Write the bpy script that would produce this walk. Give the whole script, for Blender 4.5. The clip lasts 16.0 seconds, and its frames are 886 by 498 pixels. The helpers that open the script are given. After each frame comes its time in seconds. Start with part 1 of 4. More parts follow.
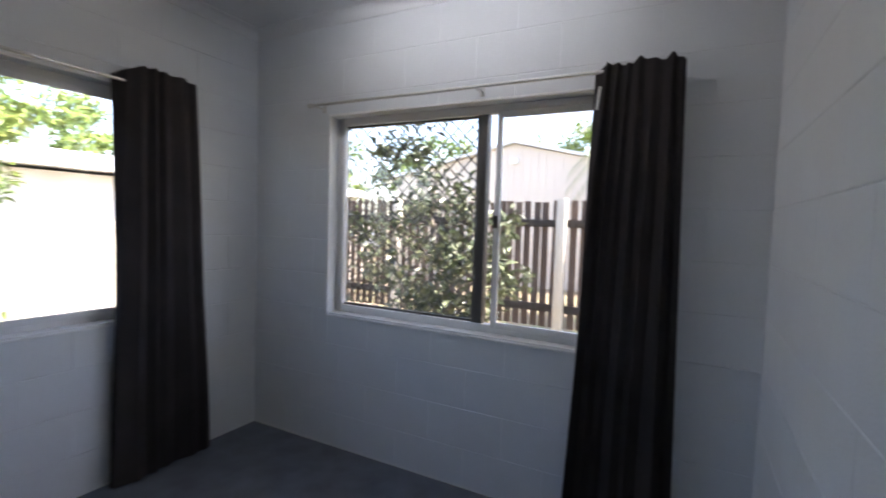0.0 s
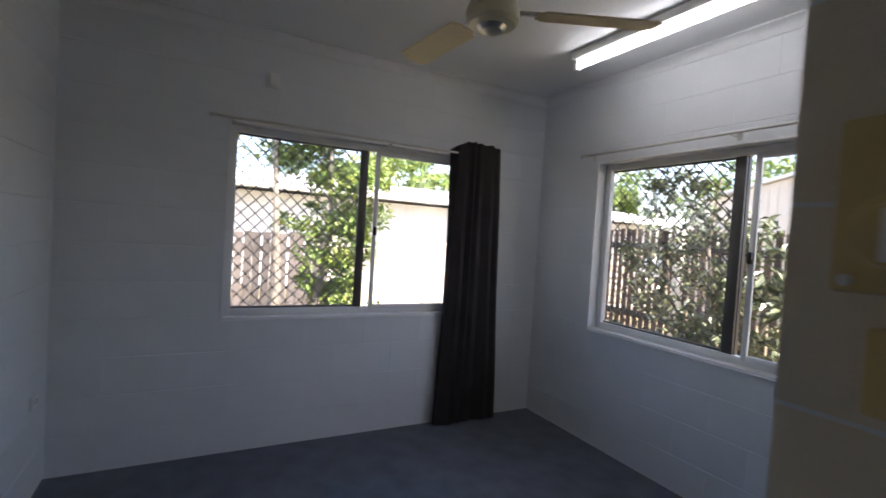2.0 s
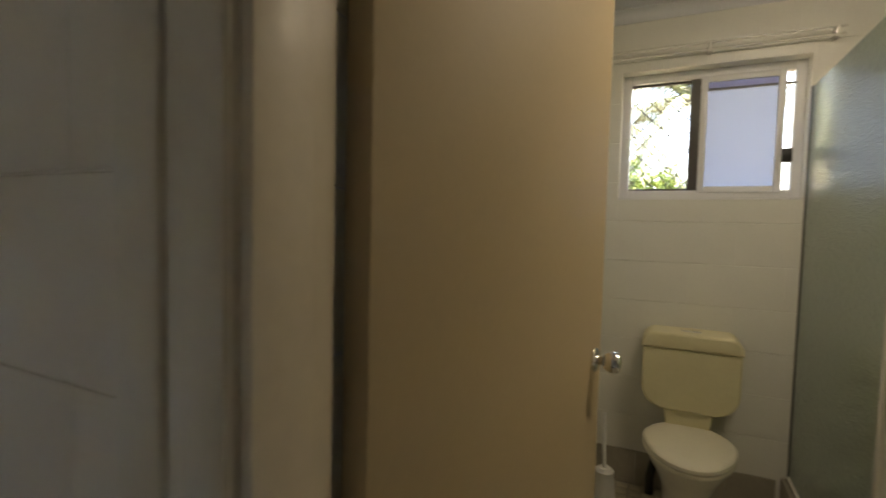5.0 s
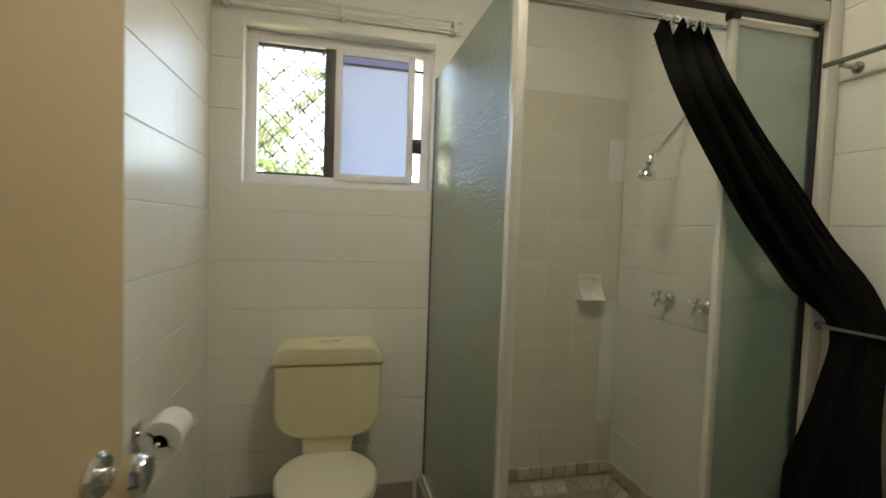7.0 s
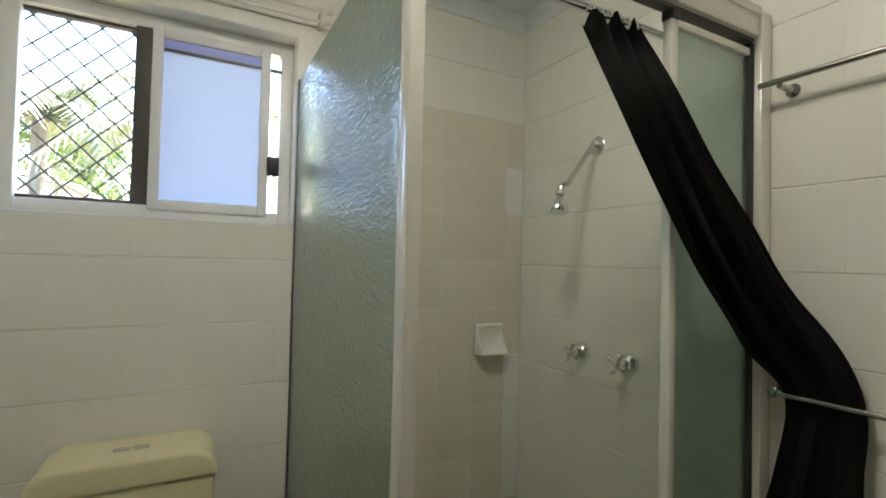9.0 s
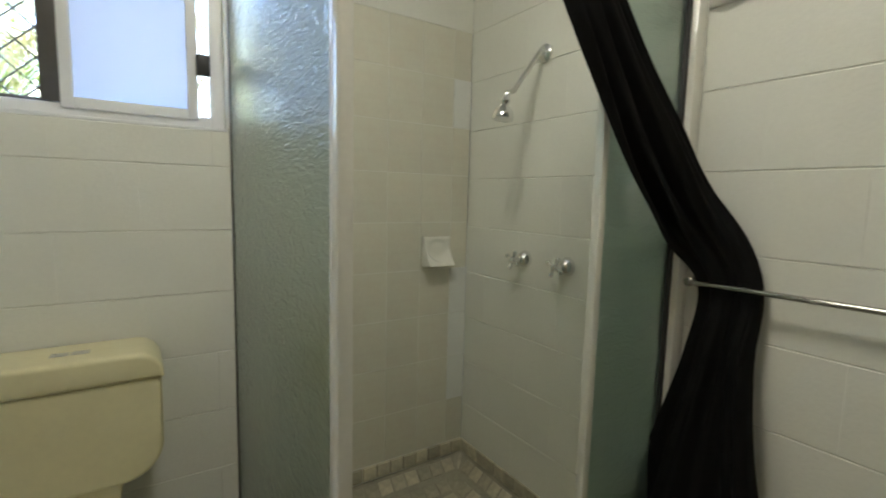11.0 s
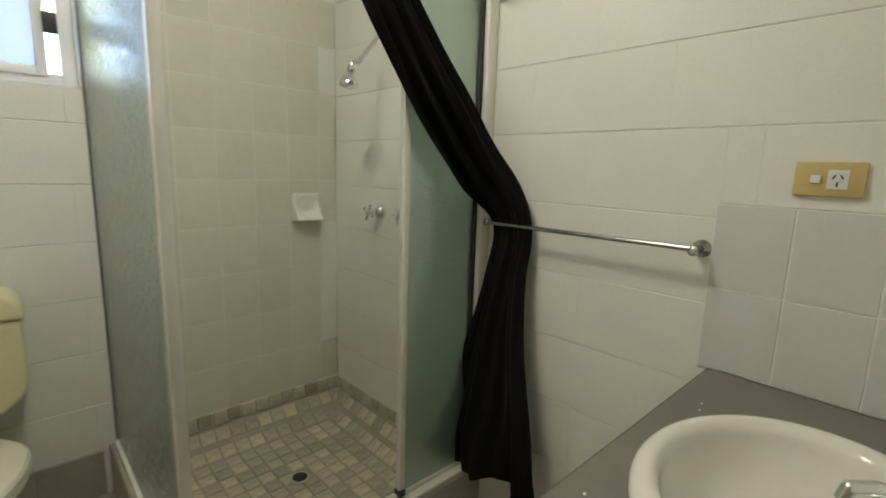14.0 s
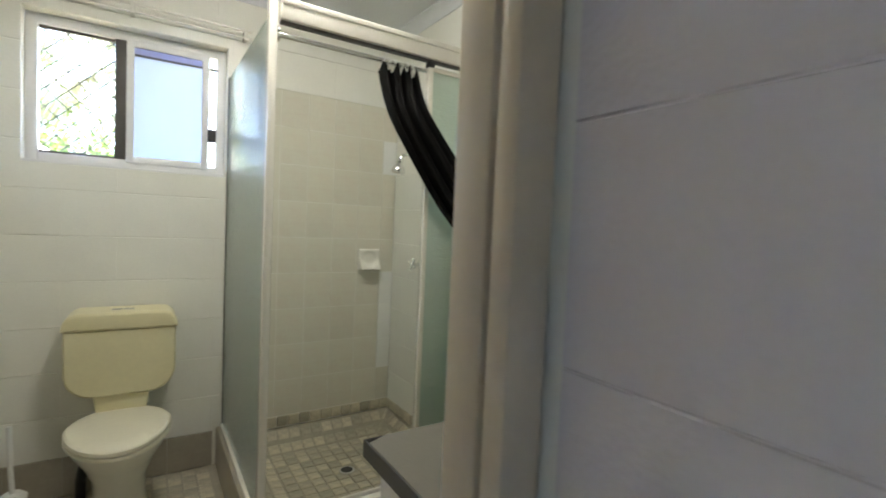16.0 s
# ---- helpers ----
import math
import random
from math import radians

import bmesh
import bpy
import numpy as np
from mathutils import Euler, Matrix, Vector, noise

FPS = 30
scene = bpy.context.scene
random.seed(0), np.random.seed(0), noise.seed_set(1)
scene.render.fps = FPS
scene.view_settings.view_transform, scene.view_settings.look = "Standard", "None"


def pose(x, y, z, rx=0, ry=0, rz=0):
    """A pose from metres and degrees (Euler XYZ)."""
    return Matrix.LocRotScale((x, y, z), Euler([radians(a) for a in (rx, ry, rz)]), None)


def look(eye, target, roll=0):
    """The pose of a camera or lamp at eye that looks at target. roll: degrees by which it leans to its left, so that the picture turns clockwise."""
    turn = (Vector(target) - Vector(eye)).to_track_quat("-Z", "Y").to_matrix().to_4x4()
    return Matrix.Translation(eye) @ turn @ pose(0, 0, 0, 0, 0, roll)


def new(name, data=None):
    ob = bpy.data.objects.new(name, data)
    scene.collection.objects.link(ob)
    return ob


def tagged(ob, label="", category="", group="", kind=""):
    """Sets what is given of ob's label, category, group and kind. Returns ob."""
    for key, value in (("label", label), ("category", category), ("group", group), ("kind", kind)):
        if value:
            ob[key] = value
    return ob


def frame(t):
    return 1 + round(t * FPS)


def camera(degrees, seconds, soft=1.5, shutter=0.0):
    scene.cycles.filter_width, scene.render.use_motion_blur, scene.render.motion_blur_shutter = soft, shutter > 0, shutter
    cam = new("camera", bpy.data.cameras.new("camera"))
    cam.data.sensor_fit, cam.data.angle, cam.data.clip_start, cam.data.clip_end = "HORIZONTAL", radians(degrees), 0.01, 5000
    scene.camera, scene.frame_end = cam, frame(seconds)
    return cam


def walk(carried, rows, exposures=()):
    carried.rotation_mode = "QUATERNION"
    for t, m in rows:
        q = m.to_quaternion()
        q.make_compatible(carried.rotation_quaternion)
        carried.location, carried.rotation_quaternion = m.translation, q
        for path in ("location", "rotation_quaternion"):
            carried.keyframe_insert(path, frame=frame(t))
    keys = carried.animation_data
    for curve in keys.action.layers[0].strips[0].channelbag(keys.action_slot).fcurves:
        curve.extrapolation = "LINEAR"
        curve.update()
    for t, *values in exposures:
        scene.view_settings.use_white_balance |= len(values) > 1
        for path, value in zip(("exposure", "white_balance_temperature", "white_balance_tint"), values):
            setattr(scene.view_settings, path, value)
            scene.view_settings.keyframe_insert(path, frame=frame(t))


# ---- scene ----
cam = camera(86.9, 16.0, soft=1.6, shutter=0.4)
PATH = [
    (0, (2.419, -2.061, 1.312), (1.489, -0.294, 1.203), 1.9),
    (0.5, (2.456, -2.158, 1.339), (1.183, -0.618, 1.241), 2.3),
    (1, (2.557, -2.259, 1.322), (1.089, -0.901, 1.287), 2.4),
    (1.5, (2.687, -2.348, 1.342), (1.108, -1.124, 1.256), 2.0),
    (2, (2.937, -2.401, 1.348), (1.170, -1.465, 1.287), 3.6),
    (2.5, (3.195, -2.344, 1.328), (1.365, -1.541, 1.272), 3.5),
    (3, (3.339, -2.285, 1.321), (1.630, -1.246, 1.277), 2.4),
    (3.5, (3.491, -2.260, 1.341), (1.960, -0.976, 1.241), 2.3),
    (3.7, (3.547, -2.249, 1.342), (2.090, -0.882, 1.254), 1.6),
    (5.8, (3.769, -1.927, 1.397), (3.431, 0.041, 1.286), 1.4),
    (6, (3.785, -1.864, 1.406), (3.604, 0.126, 1.302), 0.8),
    (6.5, (3.802, -1.725, 1.373), (4.056, 0.258, 1.314), -0.2),
    (7, (3.853, -1.565, 1.358), (4.312, 0.380, 1.268), 2.0),
    (7.5, (3.907, -1.356, 1.367), (4.518, 0.548, 1.404), 2.7),
    (8, (3.973, -1.227, 1.390), (4.765, 0.605, 1.517), 2.7),
    (8.2, (3.992, -1.199, 1.412), (4.836, 0.608, 1.563), 2.6),
    (10.3, (3.979, -1.141, 1.338), (4.957, 0.585, 1.089), 2.3),
    (10.5, (3.984, -1.153, 1.321), (4.947, 0.578, 1.045), 2.3),
    (11, (4.008, -1.184, 1.321), (5.104, 0.474, 1.102), 1.4),
    (11.5, (4.019, -1.201, 1.326), (5.346, 0.277, 1.092), 0.7),
    (12, (4.043, -1.255, 1.330), (5.544, 0.047, 1.100), 0.4),
    (12.5, (4.072, -1.303, 1.331), (5.669, -0.125, 1.088), 0.4),
    (13, (4.093, -1.363, 1.326), (5.651, -0.143, 1.039), 0.7),
    (13.5, (4.085, -1.424, 1.307), (5.577, -0.132, 0.985), 1.3),
    (14, (4.043, -1.544, 1.292), (5.397, -0.113, 0.951), 1.8),
    (14.5, (3.986, -1.685, 1.300), (5.181, -0.117, 0.965), 1.1),
    (15, (3.961, -1.881, 1.317), (4.964, -0.167, 1.076), 0.7),
    (15.5, (3.947, -2.016, 1.337), (4.874, -0.252, 1.168), 2.8),
    (16, (3.930, -2.135, 1.312), (5.004, -0.451, 1.216), 2.5),
]
walk(cam, [(t, look(e, a, r)) for t, e, a, r in PATH],
     exposures=[(0, 2.6, 6500, 18), (0.5, 2.97, 6500, 18), (1.0, 2.8, 6500, 18), (1.5, 2.6, 6550, 18), (2.5, 2.25, 6750, 18), (3.7, 2.3, 7200, 15), (5.8, 3.72, 7600, 12), (6.5, 3.65, 6950, 9), (7, 3.62, 6700, 9), (8.2, 3.75, 6300, 9), (10.4, 3.58, 5870, 7), (11.0, 3.92, 6030, 7), (11.5, 4.05, 6120, 7), (12.5, 4.25, 6280, 7), (14.5, 4.22, 6030, 7), (15.0, 4.3, 5990, 8), (16, 4.36, 5870, 10)])

BX, BY = 5.22, 0.46          # the bathroom's north-east corner
CEIL = 2.45                  # ceiling height
HALL_Y = -1.87               # face of the passage's north wall
EAST_X = BX - 1.0            # face of the passage's east wall
ROOM_X = 2.68                # face of the bedroom's east wall
SOUTH_Y = -3.03
BATH_Z = 0.04
FAN_ANGLES = (185, 305, 65)
LAMP = 2.0

# ---- light ----
world = bpy.data.worlds.new("sky")
scene.world = world
world.use_nodes = True
wn = world.node_tree.nodes
sky = wn.new("ShaderNodeTexSky")
sky.sky_type = "NISHITA"
sky.sun_disc = False
sky.sun_elevation = radians(58)
sky.sun_rotation = radians(72)
sky.air_density, sky.dust_density = 1.0, 2.0
wn["Background"].inputs[1].default_value = 0.15
world.node_tree.links.new(sky.outputs[0], wn["Background"].inputs[0])
sun = new("sun", bpy.data.lights.new("sun", "SUN"))
sun.data.energy, sun.data.angle, sun.data.color = 5.0, radians(0.5), (1.0, 0.95, 0.86)
sun_dir = Vector((math.sin(radians(72)) * math.cos(radians(58)), math.cos(radians(72)) * math.cos(radians(58)), math.sin(radians(58))))
sun.matrix_world = look(sun_dir * 30, (0, 0, 0))


# ---- materials ----
def links(m):
    return m.node_tree.nodes, m.node_tree.links


def material(name, color, rough=0.5, metal=0.0, vary=0.08, scale=6.0, bump=0.0, bump_scale=60.0, stretch=(1, 1, 1), spec=0.5, per_piece=0.0, second=None, stain=0.0):
    """A principled surface with broad and fine variation of tone, grain relief, and a random tone from piece to piece."""
    m = bpy.data.materials.new(name)
    m.use_nodes = True
    n, l = links(m)
    b = n["Principled BSDF"]
    b.inputs["Roughness"].default_value, b.inputs["Metallic"].default_value = rough, metal
    b.inputs["Specular IOR Level"].default_value = spec
    tc = n.new("ShaderNodeTexCoord")
    mp = n.new("ShaderNodeMapping")
    mp.inputs["Scale"].default_value = stretch
    l.new(tc.outputs["Object"], mp.inputs[0])
    big = n.new("ShaderNodeTexNoise")
    big.inputs["Scale"].default_value, big.inputs["Detail"].default_value = scale, 5.0
    l.new(mp.outputs[0], big.inputs[0])
    fine = n.new("ShaderNodeTexNoise")
    fine.inputs["Scale"].default_value, fine.inputs["Detail"].default_value = bump_scale, 4.0
    l.new(mp.outputs[0], fine.inputs[0])
    ramp = n.new("ShaderNodeMapRange")
    ramp.inputs[1].default_value, ramp.inputs[2].default_value = 0.3, 0.7
    ramp.inputs[3].default_value, ramp.inputs[4].default_value = 1 - vary, 1 + vary
    l.new(big.outputs[0], ramp.inputs[0])
    ramp2 = n.new("ShaderNodeMapRange")
    ramp2.inputs[1].default_value, ramp2.inputs[2].default_value = 0.3, 0.7
    ramp2.inputs[3].default_value, ramp2.inputs[4].default_value = 1 - vary * 0.5, 1 + vary * 0.5
    l.new(fine.outputs[0], ramp2.inputs[0])
    mul = n.new("ShaderNodeMath")
    mul.operation = "MULTIPLY"
    l.new(ramp.outputs[0], mul.inputs[0])
    l.new(ramp2.outputs[0], mul.inputs[1])
    value = mul.outputs[0]
    if per_piece:
        info = n.new("ShaderNodeObjectInfo")
        r3 = n.new("ShaderNodeMapRange")
        r3.inputs[3].default_value, r3.inputs[4].default_value = 1 - per_piece, 1 + per_piece
        l.new(info.outputs["Random"], r3.inputs[0])
        m3 = n.new("ShaderNodeMath")
        m3.operation = "MULTIPLY"
        l.new(value, m3.inputs[0])
        l.new(r3.outputs[0], m3.inputs[1])
        value = m3.outputs[0]
    base = n.new("ShaderNodeRGB")
    base.outputs[0].default_value = (*color, 1)
    tone = base.outputs[0]
    if second:
        mix = n.new("ShaderNodeMix")
        mix.data_type = "RGBA"
        mix.inputs[6].default_value, mix.inputs[7].default_value = (*color, 1), (*second, 1)
        pick = n.new("ShaderNodeTexNoise")
        pick.inputs["Scale"].default_value, pick.inputs["Detail"].default_value = scale * 1.7, 6.0
        l.new(mp.outputs[0], pick.inputs[0])
        edge = n.new("ShaderNodeMapRange")
        edge.inputs[1].default_value, edge.inputs[2].default_value = 0.45, 0.62
        l.new(pick.outputs[0], edge.inputs[0])
        if stain:
            edge.inputs[4].default_value = stain
        l.new(edge.outputs[0], mix.inputs[0])
        tone = mix.outputs[2]
    scaled = n.new("ShaderNodeVectorMath")
    scaled.operation = "SCALE"
    l.new(tone, scaled.inputs[0])
    l.new(value, scaled.inputs["Scale"])
    l.new(scaled.outputs[0], b.inputs["Base Color"])
    rr = n.new("ShaderNodeMapRange")
    rr.inputs[1].default_value, rr.inputs[2].default_value = 0.3, 0.7
    rr.inputs[3].default_value, rr.inputs[4].default_value = max(rough - 0.6 * vary, 0.02), min(rough + 0.8 * vary, 1)
    l.new(big.outputs[0], rr.inputs[0])
    l.new(rr.outputs[0], b.inputs["Roughness"])
    if bump:
        bp = n.new("ShaderNodeBump")
        bp.inputs["Strength"].default_value, bp.inputs["Distance"].default_value = bump, 0.004
        l.new(fine.outputs[0], bp.inputs["Height"])
        l.new(bp.outputs[0], b.inputs["Normal"])
    return m


def glass(name, tint, rough=0.0, relief=0.0, relief_scale=40.0, stretch=(1, 1, 1), clear=0.9, milk=0.0, ior=1.5, through_share=0.0):
    """A pane: light passes straight through, a share of it scattered where the pane is obscured, with a gloss on top."""
    m = bpy.data.materials.new(name)
    m.use_nodes = True
    n, l = links(m)
    n.remove(n["Principled BSDF"])
    out = n["Material Output"]
    gloss = n.new("ShaderNodeBsdfGlossy")
    gloss.inputs["Roughness"].default_value = 0.02 + rough * (0.15 if relief else 0.8)
    fres = n.new("ShaderNodeLayerWeight")
    fres.inputs[0].default_value = 0.5
    power = n.new("ShaderNodeMath")
    power.operation = "POWER"
    power.inputs[1].default_value = 5.0
    l.new(fres.outputs["Facing"], power.inputs[0])
    sheen = n.new("ShaderNodeMapRange")
    sheen.inputs["To Min"].default_value = ((ior - 1) / (ior + 1)) ** 2
    l.new(power.outputs[0], sheen.inputs["Value"])
    top = n.new("ShaderNodeMixShader")
    l.new(sheen.outputs[0], top.inputs[0])
    l.new(gloss.outputs[0], top.inputs[2])
    clear_node = n.new("ShaderNodeBsdfTransparent")
    clear_node.inputs[0].default_value = (*tint, 1)
    if rough:
        refr = n.new("ShaderNodeBsdfRefraction")
        refr.inputs["Color"].default_value = (*tint, 1)
        refr.inputs["IOR"].default_value, refr.inputs["Roughness"].default_value = 1.3, rough
        passed = n.new("ShaderNodeBsdfTranslucent")
        passed.inputs[0].default_value = (*[c * 0.9 for c in tint], 1)
        milky = n.new("ShaderNodeBsdfDiffuse")
        milky.inputs[0].default_value = (*[c * 0.9 for c in tint], 1)
        body = n.new("ShaderNodeMixShader")
        body.inputs[0].default_value = milk
        l.new(passed.outputs[0], body.inputs[1])
        l.new(milky.outputs[0], body.inputs[2])
        blend = n.new("ShaderNodeMixShader")
        blend.inputs[0].default_value = clear
        l.new(body.outputs[0], blend.inputs[1])
        l.new(refr.outputs[0], blend.inputs[2])
        part_clear = n.new("ShaderNodeMixShader")
        part_clear.inputs[0].default_value = through_share
        l.new(blend.outputs[0], part_clear.inputs[1])
        l.new(clear_node.outputs[0], part_clear.inputs[2])
        l.new(part_clear.outputs[0], top.inputs[1])
        if relief:
            tc = n.new("ShaderNodeTexCoord")
            mp = n.new("ShaderNodeMapping")
            mp.inputs["Scale"].default_value = stretch
            l.new(tc.outputs["Object"], mp.inputs[0])
            tex = n.new("ShaderNodeTexNoise")
            tex.inputs["Scale"].default_value, tex.inputs["Detail"].default_value = relief_scale, 2.0
            tex.inputs["Distortion"].default_value = 1.2
            l.new(mp.outputs[0], tex.inputs[0])
            bp = n.new("ShaderNodeBump")
            bp.inputs["Strength"].default_value, bp.inputs["Distance"].default_value = relief, 0.006
            l.new(tex.outputs[0], bp.inputs["Height"])
            for node in (gloss, refr, passed, milky):
                l.new(bp.outputs[0], node.inputs["Normal"])
            l.new(bp.outputs[0], fres.inputs["Normal"])
    else:
        l.new(clear_node.outputs[0], top.inputs[1])
    l.new(top.outputs[0], out.inputs[0])
    return m


BED_WALL = material("painted_block_white", (0.72, 0.74, 0.76), 0.55, vary=0.03, scale=3, bump=0.25, bump_scale=140)
BATH_WALL = material("painted_block_cream", (0.80, 0.79, 0.72), 0.32, vary=0.03, scale=3, bump=0.15, bump_scale=120)
CEILING = material("ceiling_paint", (0.74, 0.75, 0.76), 0.7, vary=0.03, scale=2, bump=0.1)
CARPET = material("blue_grey_carpet", (0.145, 0.163, 0.20), 0.95, vary=0.16, scale=7, bump=0.9, bump_scale=420, spec=0.1)
WHITE_METAL = material("white_powdercoat", (0.82, 0.82, 0.82), 0.35, vary=0.03, bump_scale=90)
CREAM_METAL = material("cream_powdercoat", (0.80, 0.78, 0.71), 0.07, vary=0.04, bump_scale=90, spec=1.0)
BRONZE = material("dark_bronze_metal", (0.105, 0.098, 0.092), 0.42, 0.2, vary=0.1)
DARK_SEAL = material("dark_rubber_seal", (0.03, 0.03, 0.03), 0.6, vary=0.1)
TOWEL_CHROME = material("aged_chrome", (0.50, 0.49, 0.46), 0.2, 1.0, vary=0.06)
END_WALL = material("painted_block_grey", (0.71, 0.675, 0.69), 0.5, vary=0.03, scale=3, bump=0.2, bump_scale=140)
PASSAGE_WALL = material("painted_block_warm", (0.73, 0.645, 0.52), 0.5, vary=0.03, scale=3, bump=0.2, bump_scale=140)
MESH_METAL = material("grille_metal", (0.10, 0.10, 0.10), 0.5, 0.3, vary=0.1)
CHROME = material("chrome", (0.80, 0.80, 0.80), 0.12, 1.0, vary=0.03)
STEEL = material("brushed_steel", (0.62, 0.61, 0.58), 0.3, 1.0, vary=0.06)
CURTAIN = material("charcoal_cloth", (0.078, 0.069, 0.070), 0.9, vary=0.15, scale=5, bump=0.5, bump_scale=500, spec=0.15)
BLACK_CLOTH = material("black_shower_cloth", (0.012, 0.012, 0.012), 0.7, vary=0.2, scale=6, bump=0.4, bump_scale=400, spec=0.25)
CISTERN = material("cream_plastic", (0.72, 0.66, 0.42), 0.3, vary=0.04, scale=4)
SEAT = material("ivory_plastic", (0.78, 0.74, 0.60), 0.25, vary=0.03, scale=4)
PORCELAIN = material("ivory_porcelain", (0.80, 0.78, 0.70), 0.12, vary=0.02, scale=4)
OLD_PLASTIC = material("yellowed_plastic", (0.62, 0.47, 0.20), 0.4, vary=0.05, scale=9)
WHITE_PLASTIC = material("white_plastic", (0.80, 0.80, 0.77), 0.35, vary=0.03)
BLACK_PLASTIC = material("black_plastic", (0.02, 0.02, 0.02), 0.45, vary=0.1)
FAN_BLADE = material("cream_fan_metal", (0.62, 0.50, 0.30), 0.45, vary=0.08, scale=5)
WALL_TILE = material("beige_wall_tile", (0.70, 0.675, 0.565), 0.22, vary=0.04, scale=5, per_piece=0.03, second=(0.64, 0.50, 0.41), stain=0.17)
SPLASH_TILE = material("grey_white_tile", (0.68, 0.67, 0.635), 0.2, vary=0.03, scale=5, per_piece=0.03)
GROUT = material("pale_grout", (0.42, 0.385, 0.30), 0.85, vary=0.1, scale=14, bump=0.3)
MOSAIC = material("stone_mosaic", (0.54, 0.495, 0.375), 0.4, vary=0.16, scale=18, per_piece=0.25, bump=0.2)
SKIRT_TILE = material("grey_skirting_tile", (0.38, 0.345, 0.275), 0.35, vary=0.08, scale=7, per_piece=0.05)
BENCH = material("grey_laminate", (0.185, 0.173, 0.148), 0.38, vary=0.06, scale=8, bump=0.1, bump_scale=200)
DOOR_PAINT = material("tan_door_paint", (0.56, 0.44, 0.26), 0.62, vary=0.03, scale=2.5, bump=0.08)
FRAME_PAINT = material("cream_frame_paint", (0.68, 0.60, 0.46), 0.4, vary=0.05, scale=5, bump=0.1)
PAPER = material("toilet_paper", (0.82, 0.81, 0.79), 0.9, vary=0.04, bump=0.4, bump_scale=200)
GLASS = glass("clear_glass", (0.97, 0.98, 0.98))
FROST = glass("frosted_glass", (0.47, 0.50, 0.565), rough=0.65, clear=0.2)
# the same frosted glass, with the eave's shade put into the tint
FROST_SHADE = glass("shaded_frosted_glass", (0.32, 0.32, 0.41), rough=0.65, clear=0.2)
OBSCURE = glass("obscured_glass", (0.745, 0.855, 0.80), rough=0.3, relief=0.5, relief_scale=24, stretch=(1, 1, 3.0), clear=0.74, milk=0.32, ior=2.7, through_share=0.15)


# ---- geometry helpers ----
def box(bm, x0, y0, z0, x1, y1, z1, bevel=0.0):
    c = bmesh.ops.create_cube(bm, size=1.0)["verts"]
    for v in c:
        v.co = Vector(((x0 + x1) / 2 + v.co.x * (x1 - x0), (y0 + y1) / 2 + v.co.y * (y1 - y0), (z0 + z1) / 2 + v.co.z * (z1 - z0)))
    if bevel:
        es = list({e for v in c for e in v.link_edges})
        bmesh.ops.bevel(bm, geom=es, offset=bevel, segments=2, profile=0.5, affect="EDGES")
    return bm


def boxed(*args, **kw):
    return box(bmesh.new(), *args, **kw)


def tube(bm, p, q, r, r2=None, seg=16):
    p, q = Vector(p), Vector(q)
    d = q - p
    m = Matrix.Translation((p + q) / 2) @ d.to_track_quat("Z", "Y").to_matrix().to_4x4()
    bmesh.ops.create_cone(bm, cap_ends=True, segments=seg, radius1=r, radius2=r if r2 is None else r2, depth=d.length, matrix=m)
    return bm


def sweep(bm, pts, r, seg=12):
    """A round bar through the points, with round joints."""
    for p, q in zip(pts, pts[1:]):
        tube(bm, p, q, r, seg=seg)
    for p in pts[1:-1]:
        bmesh.ops.create_uvsphere(bm, u_segments=seg, v_segments=8, radius=r, matrix=Matrix.Translation(p))
    return bm


def lathe(bm, profile, seg=32, centre=(0, 0, 0), sx=1.0, sy=1.0):
    """A turned body from (radius, height) pairs."""
    rings = []
    for r, z in profile:
        rings.append([bm.verts.new((centre[0] + sx * r * math.cos(2 * math.pi * i / seg), centre[1] + sy * r * math.sin(2 * math.pi * i / seg), centre[2] + z)) for i in range(seg)])
    for a, b in zip(rings, rings[1:]):
        for i in range(seg):
            bm.faces.new((a[i], a[(i + 1) % seg], b[(i + 1) % seg], b[i]))
    bm.faces.new(list(reversed(rings[0])))
    bm.faces.new(rings[-1])
    return bm


def mesh(name, bm, mat, smooth=True):
    me = bpy.data.meshes.new(name)
    bmesh.ops.recalc_face_normals(bm, faces=bm.faces)
    bm.to_mesh(me)
    bm.free()
    me.materials.append(mat)
    if smooth:
        me.shade_smooth()
        me.set_sharp_from_angle(angle=radians(35))
    return me


def part(name, bm, mat, parent, label=""):
    ob = new(name, mesh(name, bm, mat))
    ob.parent = parent
    if label:
        ob["label"] = label
    return ob


def thing(name, m, label, category, group=""):
    ob = new(name)
    ob.matrix_world = m
    ob.empty_display_size = 0.1
    return tagged(ob, label, category, group)


def single(name, bm, mat, m, label, category, group="", kind=""):
    ob = new(name, mesh(name, bm, mat))
    ob.matrix_world = m
    return tagged(ob, label, category, group, kind)


def cut_rects(rects, holes):
    """Rectangles (a0, a1, b0, b1) less the holes."""
    for h in holes:
        out = []
        for a0, a1, b0, b1 in rects:
            if a1 <= h[0] or a0 >= h[1] or b1 <= h[2] or b0 >= h[3]:
                out.append((a0, a1, b0, b1))
                continue
            if a0 < h[0]:
                out.append((a0, h[0], b0, b1))
            if a1 > h[1]:
                out.append((h[1], a1, b0, b1))
            if b0 < h[2]:
                out.append((max(a0, h[0]), min(a1, h[1]), b0, h[2]))
            if b1 > h[3]:
                out.append((max(a0, h[0]), min(a1, h[1]), h[3], b1))
        rects = out
    return rects


PENDING = []                 # pieces laid last
WALLS = {}


